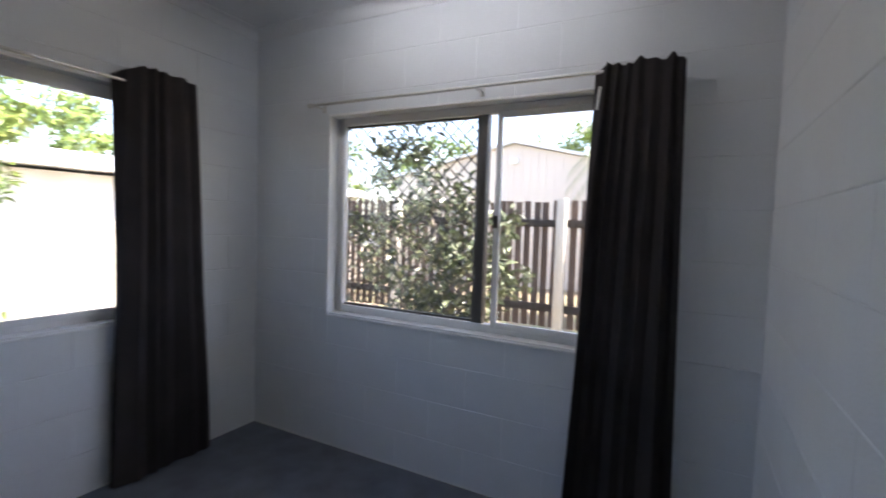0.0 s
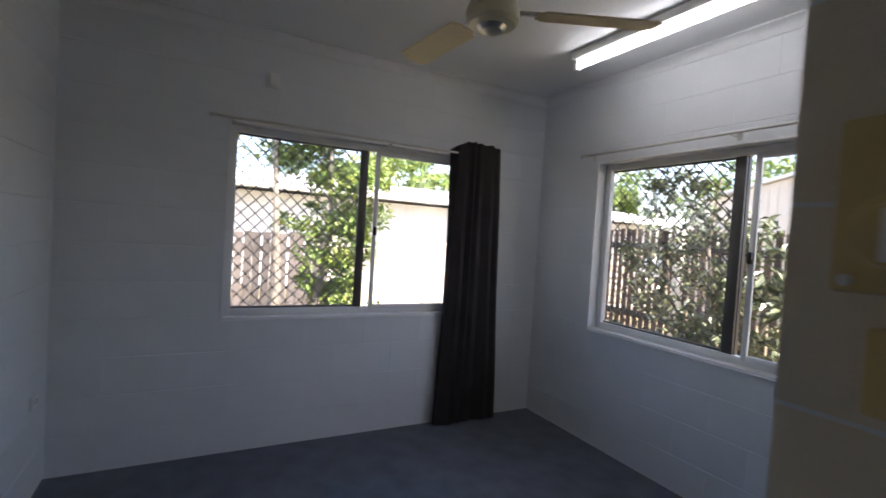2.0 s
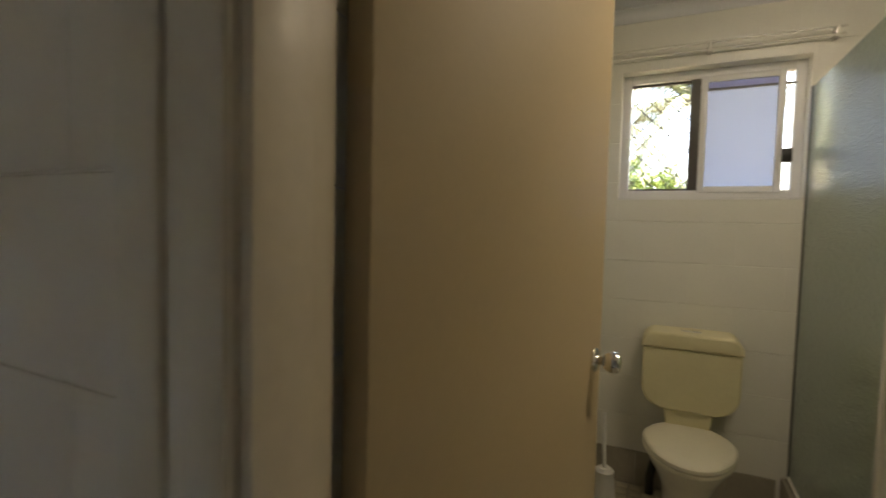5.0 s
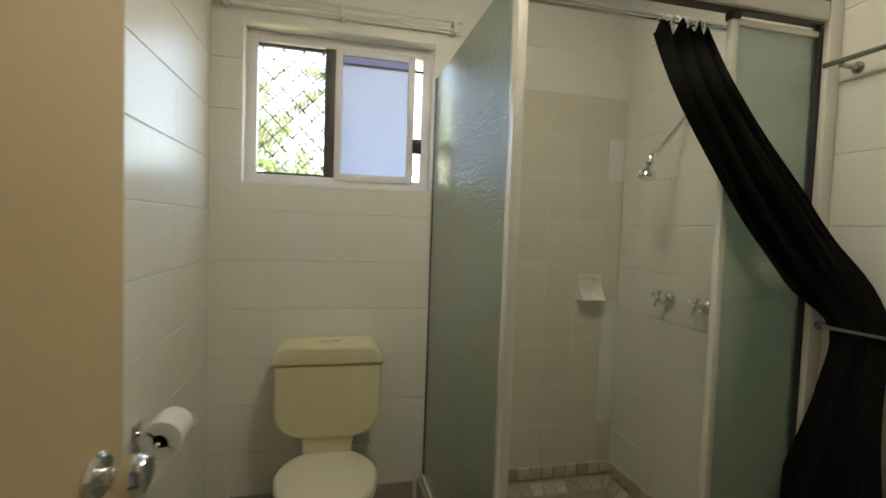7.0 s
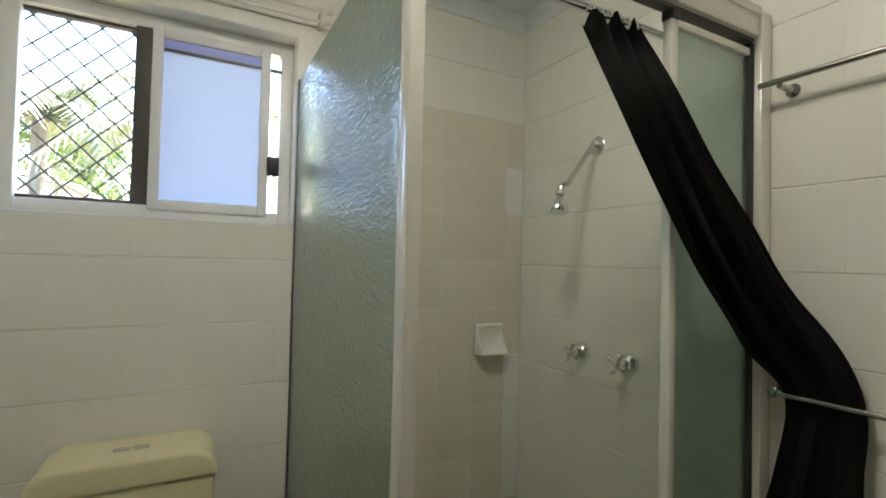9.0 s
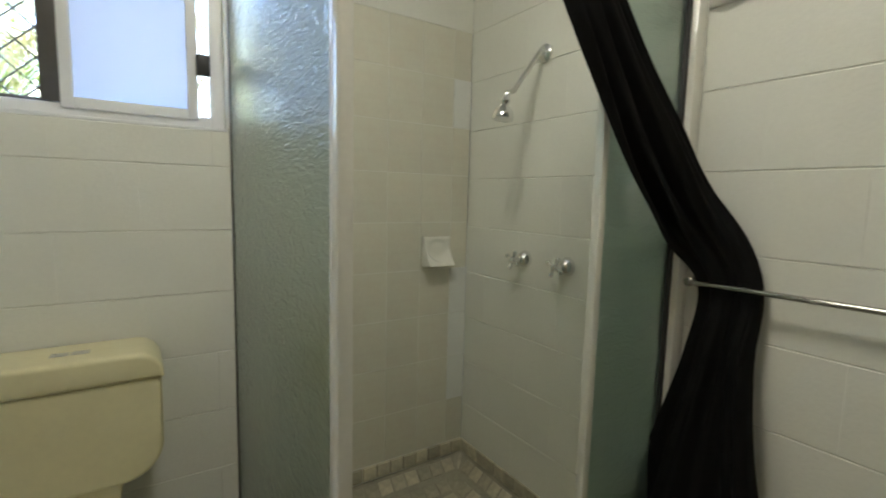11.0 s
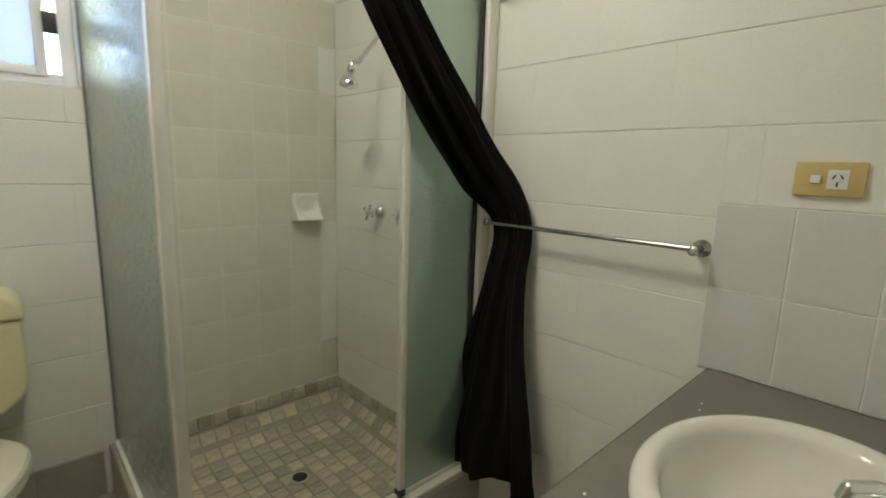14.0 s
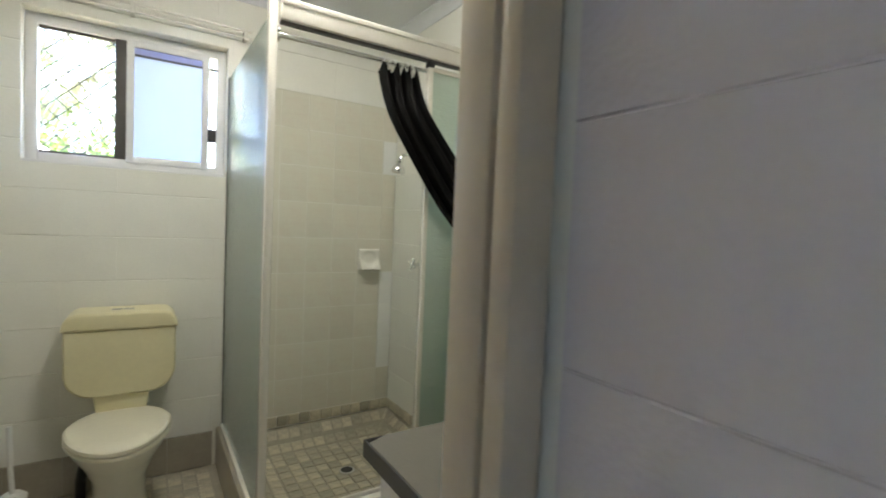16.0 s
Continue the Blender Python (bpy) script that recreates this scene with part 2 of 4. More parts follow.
def block_wall(name, x, y, turn, length, mat, label, holes=(), bare=(), thick=0.11, z0=0.0, z1=CEIL, joint=0.003, gap=0.006, shift=0.0, ends=((-0.12, 0.0),)):
    """A wall of painted concrete blocks: x along it, y out into the room. holes go through; bare stretches carry no blocks."""
    bm = bmesh.new()
    for a0, a1, b0, b1 in cut_rects([(0, length, z0, z1)], holes):
        box(bm, a0, -thick, b0, a1, -joint, b1)
    for a0, a1 in ends:
        box(bm, a0, -thick, z0, a1, -0.012, z1)
    ob = single(name, bm, mat, pose(x, y, 0, 0, 0, turn), label, "wall", kind="structure")
    WALLS[name] = ob
    row = 0
    z = 0.0
    while z < z1 - 0.02:
        u = -0.4 + (0.2 if row % 2 else 0.0) + shift
        while u < length:
            a0, a1 = max(u, 0.0), min(u + 0.4, length)
            if a1 - a0 > 0.02:
                for r in cut_rects([(a0, a1, max(z, z0), min(z + 0.2, z1))], list(holes) + list(bare)):
                    if r[1] - r[0] > 0.015 and r[3] - r[2] > 0.015:
                        PENDING.append((ob, "block", mat, r, joint, gap, 0.0005 if mat == BATH_WALL else 0.0011))
            u += 0.4
        z += 0.2
        row += 1
    return ob


PIECES = {}


def piece(parent, name, mat, rect, height, gap, side_gap=None, base=0.0, foot=0.3):
    """One block or tile with chamfered edges on a wall's face."""
    w, h = round(rect[1] - rect[0], 3), round(rect[3] - rect[2], 3)
    side_gap = gap if side_gap is None else side_gap
    key = (name, mat.name, w, h, height, gap, side_gap, foot)
    if key not in PIECES:
        vs = []
        for gx, gz, d in ((side_gap * foot, gap * foot, 0.0), (side_gap, gap, height)):
            gx, gz = min(gx, w * 0.3) / 2, min(gz, h * 0.3) / 2
            vs += [(gx, d, gz), (w - gx, d, gz), (w - gx, d, h - gz), (gx, d, h - gz)]
        me = bpy.data.meshes.new(name)
        me.from_pydata(vs, [], [(4, 7, 6, 5), (0, 4, 5, 1), (1, 5, 6, 2), (2, 6, 7, 3), (3, 7, 4, 0)])
        me.materials.append(mat)
        PIECES[key] = me
    ob = new(name, PIECES[key])
    ob.parent = parent
    ob.location = (rect[0], base, rect[2])
    return ob


# ---- structure: bedroom and passage ----
WIN_A = (0.45, 2.247, 0.781, 1.915)
WIN_B = (ROOM_X - 2.36, ROOM_X - 0.595, 0.77, 1.892)
DOOR = (-0.01, EAST_X - (BX - 1.796), 0.0, 2.06)
WIN_C = (0.95, 1.73, 1.51, 2.15)
block_wall("wall_west", 0, 0, -90, -SOUTH_Y, BED_WALL, "white painted concrete block wall with a sliding window", [WIN_A], joint=0.002, gap=0.006)
block_wall("wall_north", ROOM_X, 0, 180, ROOM_X, BED_WALL, "white painted concrete block wall with a sliding window", [WIN_B], joint=0.002, gap=0.006)
block_wall("wall_south", 0, SOUTH_Y, 0, EAST_X, BED_WALL, "white painted concrete block wall", joint=0.0025, gap=0.006)
block_wall("wall_east", ROOM_X, HALL_Y, 90, -HALL_Y, BED_WALL, "white painted concrete block wall", joint=0.002, gap=0.006, ends=())
block_wall("wall_passage", EAST_X, HALL_Y, 180, EAST_X - ROOM_X, PASSAGE_WALL, "white painted block wall with the bathroom doorway", [DOOR], thick=0.1, joint=0.0016, gap=0.005, ends=())
block_wall("wall_passage_end", EAST_X, SOUTH_Y, 90, HALL_Y - SOUTH_Y, END_WALL, "painted concrete block wall at the end of the passage", joint=0.0018, gap=0.0038)
# ---- structure: bathroom ----
SHOWER_BARE = (0.0, 0.93, 0.0, 2.0)
SPLASH_BARE = (0.0, 0.57, 0.84, 1.232)
block_wall("wall_bath_north", BX, BY, 180, 1.85, BATH_WALL, "cream painted block wall with a small window", [WIN_C], [SHOWER_BARE, (0.93, 1.85, 0, 0.215)])
block_wall("wall_bath_east", BX, BY - 2.23, 90, 2.23, BATH_WALL, "cream painted concrete block wall", [], [SPLASH_BARE, (1.29, 2.23, 0, 0.2)], shift=0.1)
block_wall("wall_bath_west", BX - 1.85, BY, -90, 2.21, BATH_WALL, "cream painted concrete block wall", [], [(0, 2.2, 0, 0.215)])
back = boxed(EAST_X + 0.001, BY - 2.33, 0, BX + 0.003, BY - 2.23, CEIL)
single("wall_bath_south", back, BATH_WALL, pose(0, 0, 0), "painted wall beside the bathroom door", "wall", kind="structure")
single("ceiling", boxed(-0.2, SOUTH_Y - 0.2, CEIL, BX + 0.2, BY + 0.15, CEIL + 0.05), CEILING, pose(0, 0, 0), "flat white painted ceiling sheet", "ceiling", kind="structure")
# unseen slab, added so that its eaves keep direct sun off the windows
single("roof", boxed(-0.75, SOUTH_Y - 0.7, CEIL + 0.06, BX + 0.7, BY + 0.75, CEIL + 0.16), WHITE_METAL, pose(0, 0, 0), "unseen roof slab with eaves that keep the sun out", "roof", kind="structure")
single("floor", boxed(0, SOUTH_Y, -0.08, EAST_X, 0, 0), CARPET, pose(0, 0, 0), "dark blue-grey carpet floor", "floor", kind="structure")
single("floor_bath", boxed(BX - 1.85, HALL_Y, -0.08, BX, BY, BATH_Z - 0.003), GROUT, pose(0, 0, 0), "grouted bed of the mosaic floor", "floor", kind="structure")
# unseen boxes added outside the rooms to stop light leaking through the corners
for nm, bx in (("corner_filler_north", (BX - 1.97, HALL_Y + 0.101, 0, BX - 1.852, BY + 0.11, CEIL)), ("corner_filler_east", (BX + 0.004, HALL_Y, 0, BX + 0.11, BY + 0.11, CEIL)),
               ("corner_filler_south", (EAST_X + 0.004, SOUTH_Y - 0.11, 0, EAST_X + 0.11, HALL_Y - 0.0, CEIL)), ("corner_filler_west", (ROOM_X + 0.111, 0, 0, BX - 1.971, 0.11, CEIL))):
    single("wall_" + nm, boxed(*bx), BED_WALL, pose(0, 0, 0), "unseen filler that blocks light behind the wall corners", "wall", kind="structure")


def cornice(x, y, turn, length, name="cornice"):
    """A coved strip between wall and ceiling."""
    bm = bmesh.new()
    prof = [(0.0, -0.058), (0.006, -0.058)] + [(0.006 + 0.05 * (1 - math.cos(a)), -0.058 + 0.05 * math.sin(a)) for a in [radians(d) for d in (15, 30, 45, 60, 75, 90)]] + [(0.056, -0.001), (0.0, -0.001)]
    ends = [[bm.verts.new((u, p, CEIL + q)) for p, q in prof] for u in (0, length)]
    k = len(prof)
    for i in range(k):
        bm.faces.new((ends[0][i], ends[0][(i + 1) % k], ends[1][(i + 1) % k], ends[1][i]))
    bm.faces.new(ends[0]), bm.faces.new(list(reversed(ends[1])))
    single(name, bm, CEILING, pose(x, y, 0, 0, 0, turn), "white coved cornice under the ceiling", "trim", kind="structure")


for c in ((0, 0, -90, -SOUTH_Y), (ROOM_X, 0, 180, ROOM_X), (0, SOUTH_Y, 0, EAST_X), (ROOM_X, HALL_Y, 90, -HALL_Y), (EAST_X, HALL_Y, 180, EAST_X - ROOM_X),
          (BX, BY, 180, 1.85), (BX, BY - 2.2, 90, 2.2), (BX - 1.85, BY, -90, 2.2)):
    cornice(*c)


# ---- windows ----
def diamond_grille(w, h, pitch_x, pitch_z, r):
    """Crossed wavy bars over w by h."""
    bm = bmesh.new()
    k = pitch_z / pitch_x
    for sgn in (1, -1):
        n = int((w * k + h) / pitch_z) + 2
        for i in range(-n, n + 1):
            c = i * pitch_z
            pts = []
            for xx in (0.0, w):
                pts.append((xx, c + sgn * k * xx))
            (x0, z0), (x1, z1) = pts
            lo, hi = 0.0, 1.0
            dz = z1 - z0
            ta, tb = (0 - z0) / dz, (h - z0) / dz
            lo, hi = max(lo, min(ta, tb)), min(hi, max(ta, tb))
            if hi - lo > 0.01:
                a, b = (x0 + lo * (x1 - x0), 0, z0 + lo * dz), (x0 + hi * (x1 - x0), 0, z0 + hi * dz)
                tube(bm, a, b, r, seg=5)
    return bm


def frame_of(w, h, t, d, y=0.0, bottom=None, x=0.0, z=0.0, bevel=0.003):
    """Four bars round an opening, in one mesh; d deep from y outwards (negative)."""
    b = t if bottom is None else bottom
    bm = bmesh.new()
    for q in ((x, y - d, z, x + t, y, z + h), (x + w - t, y - d, z, x + w, y, z + h), (x + t, y - d, z, x + w - t, y, z + b), (x + t, y - d, z + h - t, x + w - t, y, z + h)):
        box(bm, *q, bevel=bevel)
    return bm


def sliding_window(name, wall, hole, label, split, depth=0.07, frosted=False, frame_mat=WHITE_METAL):
    """An aluminium window in a hole of a wall: fixed sash with a diamond grille, and a sliding sash beside it."""
    u0, u1, z0, z1 = hole
    w, h = u1 - u0, z1 - z0
    ob = thing(name, wall.matrix_world @ Matrix.Translation((u0, -depth, z0)), label, "window")
    ob["kind"] = "structure"
    t = 0.042
    part("window_frame", frame_of(w, h, t, 0.04, bottom=0.05), frame_mat, ob)
    s = w - split                                     # the side with the grille is the high u
    fixed = part("fixed_sash", frame_of(w - s - 0.0, h - 0.07, 0.022, 0.016, -0.024, x=s - 0.0, z=0.04), BRONZE, ob, "dark bronze sash")
    part("pane", boxed(s + 0.02, -0.034, 0.06, w - 0.03, -0.031, h - 0.05), GLASS, fixed).visible_shadow = False
    part("stile", boxed(s - 0.002, -0.012, 0.052, s + 0.056, 0.004, h - 0.044, bevel=0.003), BRONZE, ob, "dark bronze meeting stile")
    if frosted:                                       # slid a little open, a slit of daylight beside it
        sash = part("sliding_sash", frame_of(s - 0.065, h - 0.075, 0.030, 0.016, 0.012, x=0.077, z=0.038), frame_mat, ob)
        bar = h * 0.84
        part("pane", boxed(0.10, 0.002, 0.06, s - 0.01, 0.005, bar), FROST, sash, "frosted pane").visible_shadow = False
        # darker tint here paints in the eave outside
        part("pane", boxed(0.10, 0.002, bar + 0.002, s - 0.01, 0.005, h - 0.06), FROST_SHADE, sash, "upper strip of the frosted pane, tinted dark for the eave").visible_shadow = False
        part("crossbar", boxed(0.04, -0.006, bar - 0.004, s, 0.0062, bar + 0.006), BRONZE, ob, "thin dark crossbar")
        part("latch", boxed(0.044, 0.012, h * 0.27, 0.082, 0.03, h * 0.27 + 0.065, bevel=0.004), BLACK_PLASTIC, ob, "black plastic latch")
    else:
        sash = part("sliding_sash", frame_of(s - 0.062, h - 0.075, 0.030, 0.016, 0.012, x=0.012, z=0.038), frame_mat, ob)
        part("pane", boxed(0.03, 0.002, 0.06, s - 0.07, 0.005, h - 0.06), GLASS, sash).visible_shadow = False
        part("latch", boxed(s - 0.076, 0.012, h * 0.47, s - 0.052, 0.03, h * 0.47 + 0.06, bevel=0.004), BLACK_PLASTIC, ob, "black plastic latch")
    grille = part("grille", diamond_grille(w - s - 0.05, h - 0.1, 0.082, 0.082, 0.0029 if frosted else 0.0038), MESH_METAL, ob, "dark diamond security grille")
    grille.location = (s + 0.025, -0.05, 0.05)
    part("grille_frame", frame_of(w - s - 0.01, h - 0.06, 0.02, 0.012, -0.044, x=s + 0.003, z=0.03), BRONZE, ob)
    sill = part("window_sill", boxed(-0.0, 0.002, -0.0, w, depth - 0.002, 0.010, bevel=0.002), frame_mat, ob)
    return ob


sliding_window("window_1", WALLS["wall_west"], WIN_A, "white aluminium sliding window with a dark diamond grille", 0.84)
sliding_window("window_2", WALLS["wall_north"], WIN_B, "white aluminium sliding window with a dark diamond grille", 0.93)
sliding_window("window_3", WALLS["wall_bath_north"], WIN_C, "small white sliding window with a frosted pane", 0.37, depth=0.075, frosted=True)
for nm, hole in (("wall_west", WIN_A), ("wall_north", WIN_B)):
    wall = WALLS[nm]
    trim = frame_of(hole[1] - hole[0] + 0.022, hole[3] - hole[2] + 0.022, 0.012, 0.009, 0.006, x=hole[0] - 0.011, z=hole[2] - 0.011, bevel=0.002)
    single("trim", trim, WHITE_METAL, wall.matrix_world.copy(), "white painted trim round the window", "trim", kind="structure")


# ---- bedroom things ----
def curtain(name, m, width, height, folds, depth, flare, mat, label, lean=0.0, seed=1, edge=-1):
    """A gathered cloth with a ragged header that stands above its rod: x along the rod, y into the room; edge is the side with the turned-back hem."""
    rnd = random.Random(seed)
    ob = thing(name, m, label, "curtain")
    bm = bmesh.new()
    nu, nv = folds * 12, 44
    ph = [rnd.uniform(-0.5, 0.5) for _ in range(folds + 2)]
    rows = []
    for j in range(nv + 1):
        v = j / nv
        row = []
        for i in range(nu + 1):
            u = i / nu
            k = max(0.0, min(folds * (u + 0.05 * math.sin(6.3 * (1.4 * u + 0.37 * seed)) * math.sin(math.pi * u)), folds))
            wob = ph[int(k)] * (1 - k % 1) + ph[int(k) + 1] * (k % 1)
            a = 2 * math.pi * (k + 0.5 * wob * (0.3 + v))
            x = (u - 0.5) * (width + flare * v) + lean * v * (1 if u < 0.5 else 0.4) + 0.012 * math.sin(a * 2) * v
            deep = depth * (0.45 + 0.55 * min(1.0, 5 * v)) * (1 + 1.3 * wob)
            y = 0.012 + deep * (0.5 + 0.5 * math.sin(a)) + 0.008 * math.sin(9 * v + 5 * u) * v + 0.03 * v * wob
            head = (0.004 * math.sin(a + 0.6) + 0.03 * wob - 0.018 * (2 * u - 1) ** 2) * max(0.0, 1 - 12 * v)
            row.append(bm.verts.new((x, y, -height * v + head + 0.01 * wob * v)))
        rows.append(row)
    for a, b in zip(rows, rows[1:]):
        for i in range(nu):
            bm.faces.new((a[i], a[i + 1], b[i + 1], b[i]))
    hem = []
    for j in range(nv + 1):                           # the hem turned back behind the rod, narrowing downwards
        v = j / nv
        root = rows[j][0 if edge < 0 else nu].co
        reach = 0.055 * max(0.12, 1 - 1.5 * v)
        hem.append([bm.verts.new((root.x + edge * (reach * q - 0.006), root.y + 0.002 - 0.040 * q ** 0.5, root.z - 0.035 * q)) for q in (0.0, 0.35, 0.7, 1.0)])
    for a, b in zip(hem, hem[1:]):
        for i in range(3):
            bm.faces.new((a[i], a[i + 1], b[i + 1], b[i]))
    bmesh.ops.solidify(bm, geom=bm.faces[:], thickness=0.003)
    part("cloth", bm, mat, ob)
    return ob


curtain("curtain", pose(0.065, -0.635, 2.012, 0, 0, -90), 0.345, 2.002, 5, 0.028, 0.13, CURTAIN, "charcoal curtain drawn aside on its rod", lean=-0.02, seed=3, edge=1)
curtain("curtain", pose(2.232, -0.065, 1.975, 0, 0, 180), 0.282, 1.96, 6, 0.030, 0.15, CURTAIN, "charcoal curtain bunched beside the open pane", lean=0.045, seed=8, edge=1)


def curtain_rod(m, length, off, label, brackets):
    """A thin rod along x, off the wall, with end stops and brackets."""
    ob = thing("curtain_rod", m, label, "curtain rod")
    part("rod", tube(bmesh.new(), (0, off, 0), (length, off, 0), 0.008), STEEL, ob)
    for x in (0, length):
        part("finial", lathe(bmesh.new(), [(0.004, -0.014), (0.013, -0.012), (0.013, 0.012), (0.004, 0.014)], 16), STEEL, ob).matrix_local = pose(x, off, 0, 0, 90, 0)
    for x in brackets:
        bm = boxed(x - 0.012, 0, -0.03, x + 0.012, 0.006, 0.02, bevel=0.002)
        box(bm, x - 0.005, 0.004, -0.016, x + 0.005, off + 0.008, -0.008)
        part("bracket", bm, STEEL, ob)
    return ob


tag = single("curtain_tag", boxed(-0.006, -0.001, -0.09, 0.006, 0.001, 0.0), WHITE_PLASTIC, pose(2.075, -0.125, 1.87, 0, 6, 0), "small white care tag on the curtain", "tag")
curtain_rod(pose(0, -0.47, 1.925, 0, 0, -90), 1.88, 0.065, "thin steel curtain rod above the window", (0.06, 0.83, 1.77))
curtain_rod(pose(2.36, 0, 1.945, 0, 0, 180), 1.86, 0.065, "thin steel curtain rod above the window", (0.05, 0.84, 1.81))

tubelight = thing("fluorescent_light", pose(1.44, -0.48, CEIL), "lit fluorescent tube in a white ceiling batten", "ceiling light")
part("body", boxed(-0.62, -0.035, -0.045, 0.62, 0.035, 0.0, bevel=0.006), WHITE_METAL, tubelight)
GLOW = bpy.data.materials.new("lit_tube")
GLOW.use_nodes = True
gn = GLOW.node_tree.nodes["Principled BSDF"]
gn.inputs["Base Color"].default_value = (0.9, 0.9, 0.9, 1)
gn.inputs["Emission Color"].default_value = (0.93, 0.97, 1.0, 1)
gn.inputs["Emission Strength"].default_value = 2.7
part("tube", tube(bmesh.new(), (-0.59, 0, -0.078), (0.59, 0, -0.078), 0.016), GLOW, tubelight, "glowing white tube")
for x in (-0.605, 0.605):
    part("lamp_holder", boxed(x - 0.012, -0.02, -0.1, x + 0.012, 0.02, -0.04, bevel=0.004), WHITE_PLASTIC, tubelight)

FAN_CREAM = material("cream_fan_housing", (0.70, 0.63, 0.46), 0.4, vary=0.05, scale=6)
fan = thing("ceiling_fan", pose(1.5, -1.5, CEIL), "cream ceiling fan with three metal blades", "ceiling fan")
part("canopy", lathe(bmesh.new(), [(0.02, -0.075), (0.055, -0.06), (0.065, -0.02), (0.06, -0.0)], 24), FAN_BLADE, fan)
part("downrod", tube(bmesh.new(), (0, 0, -0.06), (0, 0, -0.24), 0.012), FAN_BLADE, fan)
part("motor", lathe(bmesh.new(), [(0.05, -0.352), (0.082, -0.348), (0.094, -0.335), (0.096, -0.305), (0.088, -0.28), (0.062, -0.262), (0.045, -0.235), (0.04, -0.20), (0.02, -0.19)], 32), FAN_CREAM, fan, "cream motor housing with a bright cap")
part("cap", lathe(bmesh.new(), [(0.01, -0.372), (0.04, -0.368), (0.055, -0.354), (0.05, -0.35)], 24), STEEL, fan)
for a in FAN_ANGLES:
    bm = bmesh.new()
    box(bm, 0.16, -0.058, -0.003, 0.60, 0.058, 0.003)
    for v in bm.verts:
        if v.co.x > 0.5:
            v.co.y *= 1.12
    bmesh.ops.bevel(bm, geom=[e for e in bm.edges if abs(e.verts[0].co.z - e.verts[1].co.z) > 0.004], offset=0.02, segments=3, affect="EDGES")
    bl = part("blade", bm, FAN_BLADE, fan)
    bl.matrix_local = pose(0, 0, -0.30, 0, 0, a) @ pose(0, 0, 0, 11, 0, 0)
    arm = boxed(0.09, -0.018, -0.004, 0.22, 0.018, 0.006, bevel=0.003)
    part("blade_arm", arm, STEEL, bl).location = (0, 0, 0.004)

# wall plates: x along the wall, y out of it
ctl = thing("fan_controller", pose(2.852, HALL_Y, 1.318, 0, 0, 180), "yellowed plastic fan speed controller on the wall", "switch")
part("case", boxed(0, 0, 0.004, 0.108, 0.068, 0.145, bevel=0.005), OLD_PLASTIC, ctl)
knob = part("knob", lathe(bmesh.new(), [(0.034, 0), (0.034, 0.006), (0.026, 0.009), (0.023, 0.020), (0.019, 0.022)], 28), OLD_PLASTIC, ctl)
knob.matrix_local = pose(0.064, 0.068, 0.050, -90, 0, 0)
part("grip", boxed(-0.004, -0.02, 0.018, 0.004, 0.02, 0.026, bevel=0.002), WHITE_PLASTIC, knob)
for z in (0.014, 0.135):
    part("screw", tube(bmesh.new(), (0.052 if z > 0.1 else 0.096, 0.067, z), (0.052 if z > 0.1 else 0.096, 0.071, z), 0.005), STEEL, ctl)
sw = thing("light_switch", pose(2.868, HALL_Y, 1.214, 0, 0, 180), "yellowed plastic light switch plate", "switch")
part("plate", boxed(0, 0, 0, 0.116, 0.016, 0.078, bevel=0.005), OLD_PLASTIC, sw)
part("rocker", boxed(0.05, 0.015, 0.03, 0.066, 0.021, 0.046, bevel=0.002), WHITE_PLASTIC, sw)


def power_point(m, label, mat, double=False):
    ob = thing("power_point", m, label, "power socket")
    part("plate", boxed(0.003, 0, 0.003, 0.113, 0.011, 0.070, bevel=0.004), mat, ob)
    part("insert", boxed(0.028, 0.010, 0.018, 0.060, 0.0135, 0.054, bevel=0.001), WHITE_PLASTIC, ob)
    part("rocker", boxed(0.069, 0.010, 0.029, 0.086, 0.017, 0.044, bevel=0.002), WHITE_PLASTIC, ob)
    for x, z, a in ((0.038, 0.041, 30), (0.050, 0.041, -30), (0.044, 0.027, 0)):
        s = part("slot", boxed(-0.0012, -0.0006, -0.0045, 0.0012, 0.001, 0.0045), BLACK_PLASTIC, ob)
        s.matrix_local = pose(x, 0.0137, z, 0, a, 0)
    return ob


power_point(pose(0.15, SOUTH_Y, 0.43), "white power socket low on the block wall", WHITE_PLASTIC)
vent = thing("wall_plate", pose(0, -2.0, 2.14, 0, 0, -90), "white blank plate high on the wall", "wall plate")
part("plate", boxed(0, 0, 0, 0.075, 0.012, 0.09, bevel=0.004), WHITE_PLASTIC, vent)
part("cover", boxed(0.015, 0.011, 0.012, 0.060, 0.02, 0.078, bevel=0.004), WHITE_PLASTIC, vent)

# ---- doorway ----
frame_ob = thing("door_frame", pose(BX, BY - 2.23, 0), "cream pressed metal door frame", "door frame")
frame_ob["kind"] = "structure"
XL, XR = -1.776, -1.048
bm = boxed(XL - 0.018, -0.112, 0, XL, 0.003, 2.04, bevel=0.002)
box(bm, XL, -0.105, 0, XL + 0.013, -0.042, 2.028, bevel=0.002)
part("jamb", bm, FRAME_PAINT, frame_ob)
bm = boxed(XR, -0.050, 0, XR + 0.047, 0.002, 2.04, bevel=0.004)
box(bm, XR + 0.012, -0.056, 0, XR + 0.047, -0.049, 2.04)
box(bm, XR + 0.001, -0.084, 0, XR + 0.047, -0.054, 2.06, bevel=0.007)
part("jamb", bm, FRAME_PAINT, frame_ob, "cream jamb with a dark rebate line")
casing = boxed(XL - 0.130, -0.119, 0, XL - 0.070, -0.101, 2.09, bevel=0.007)
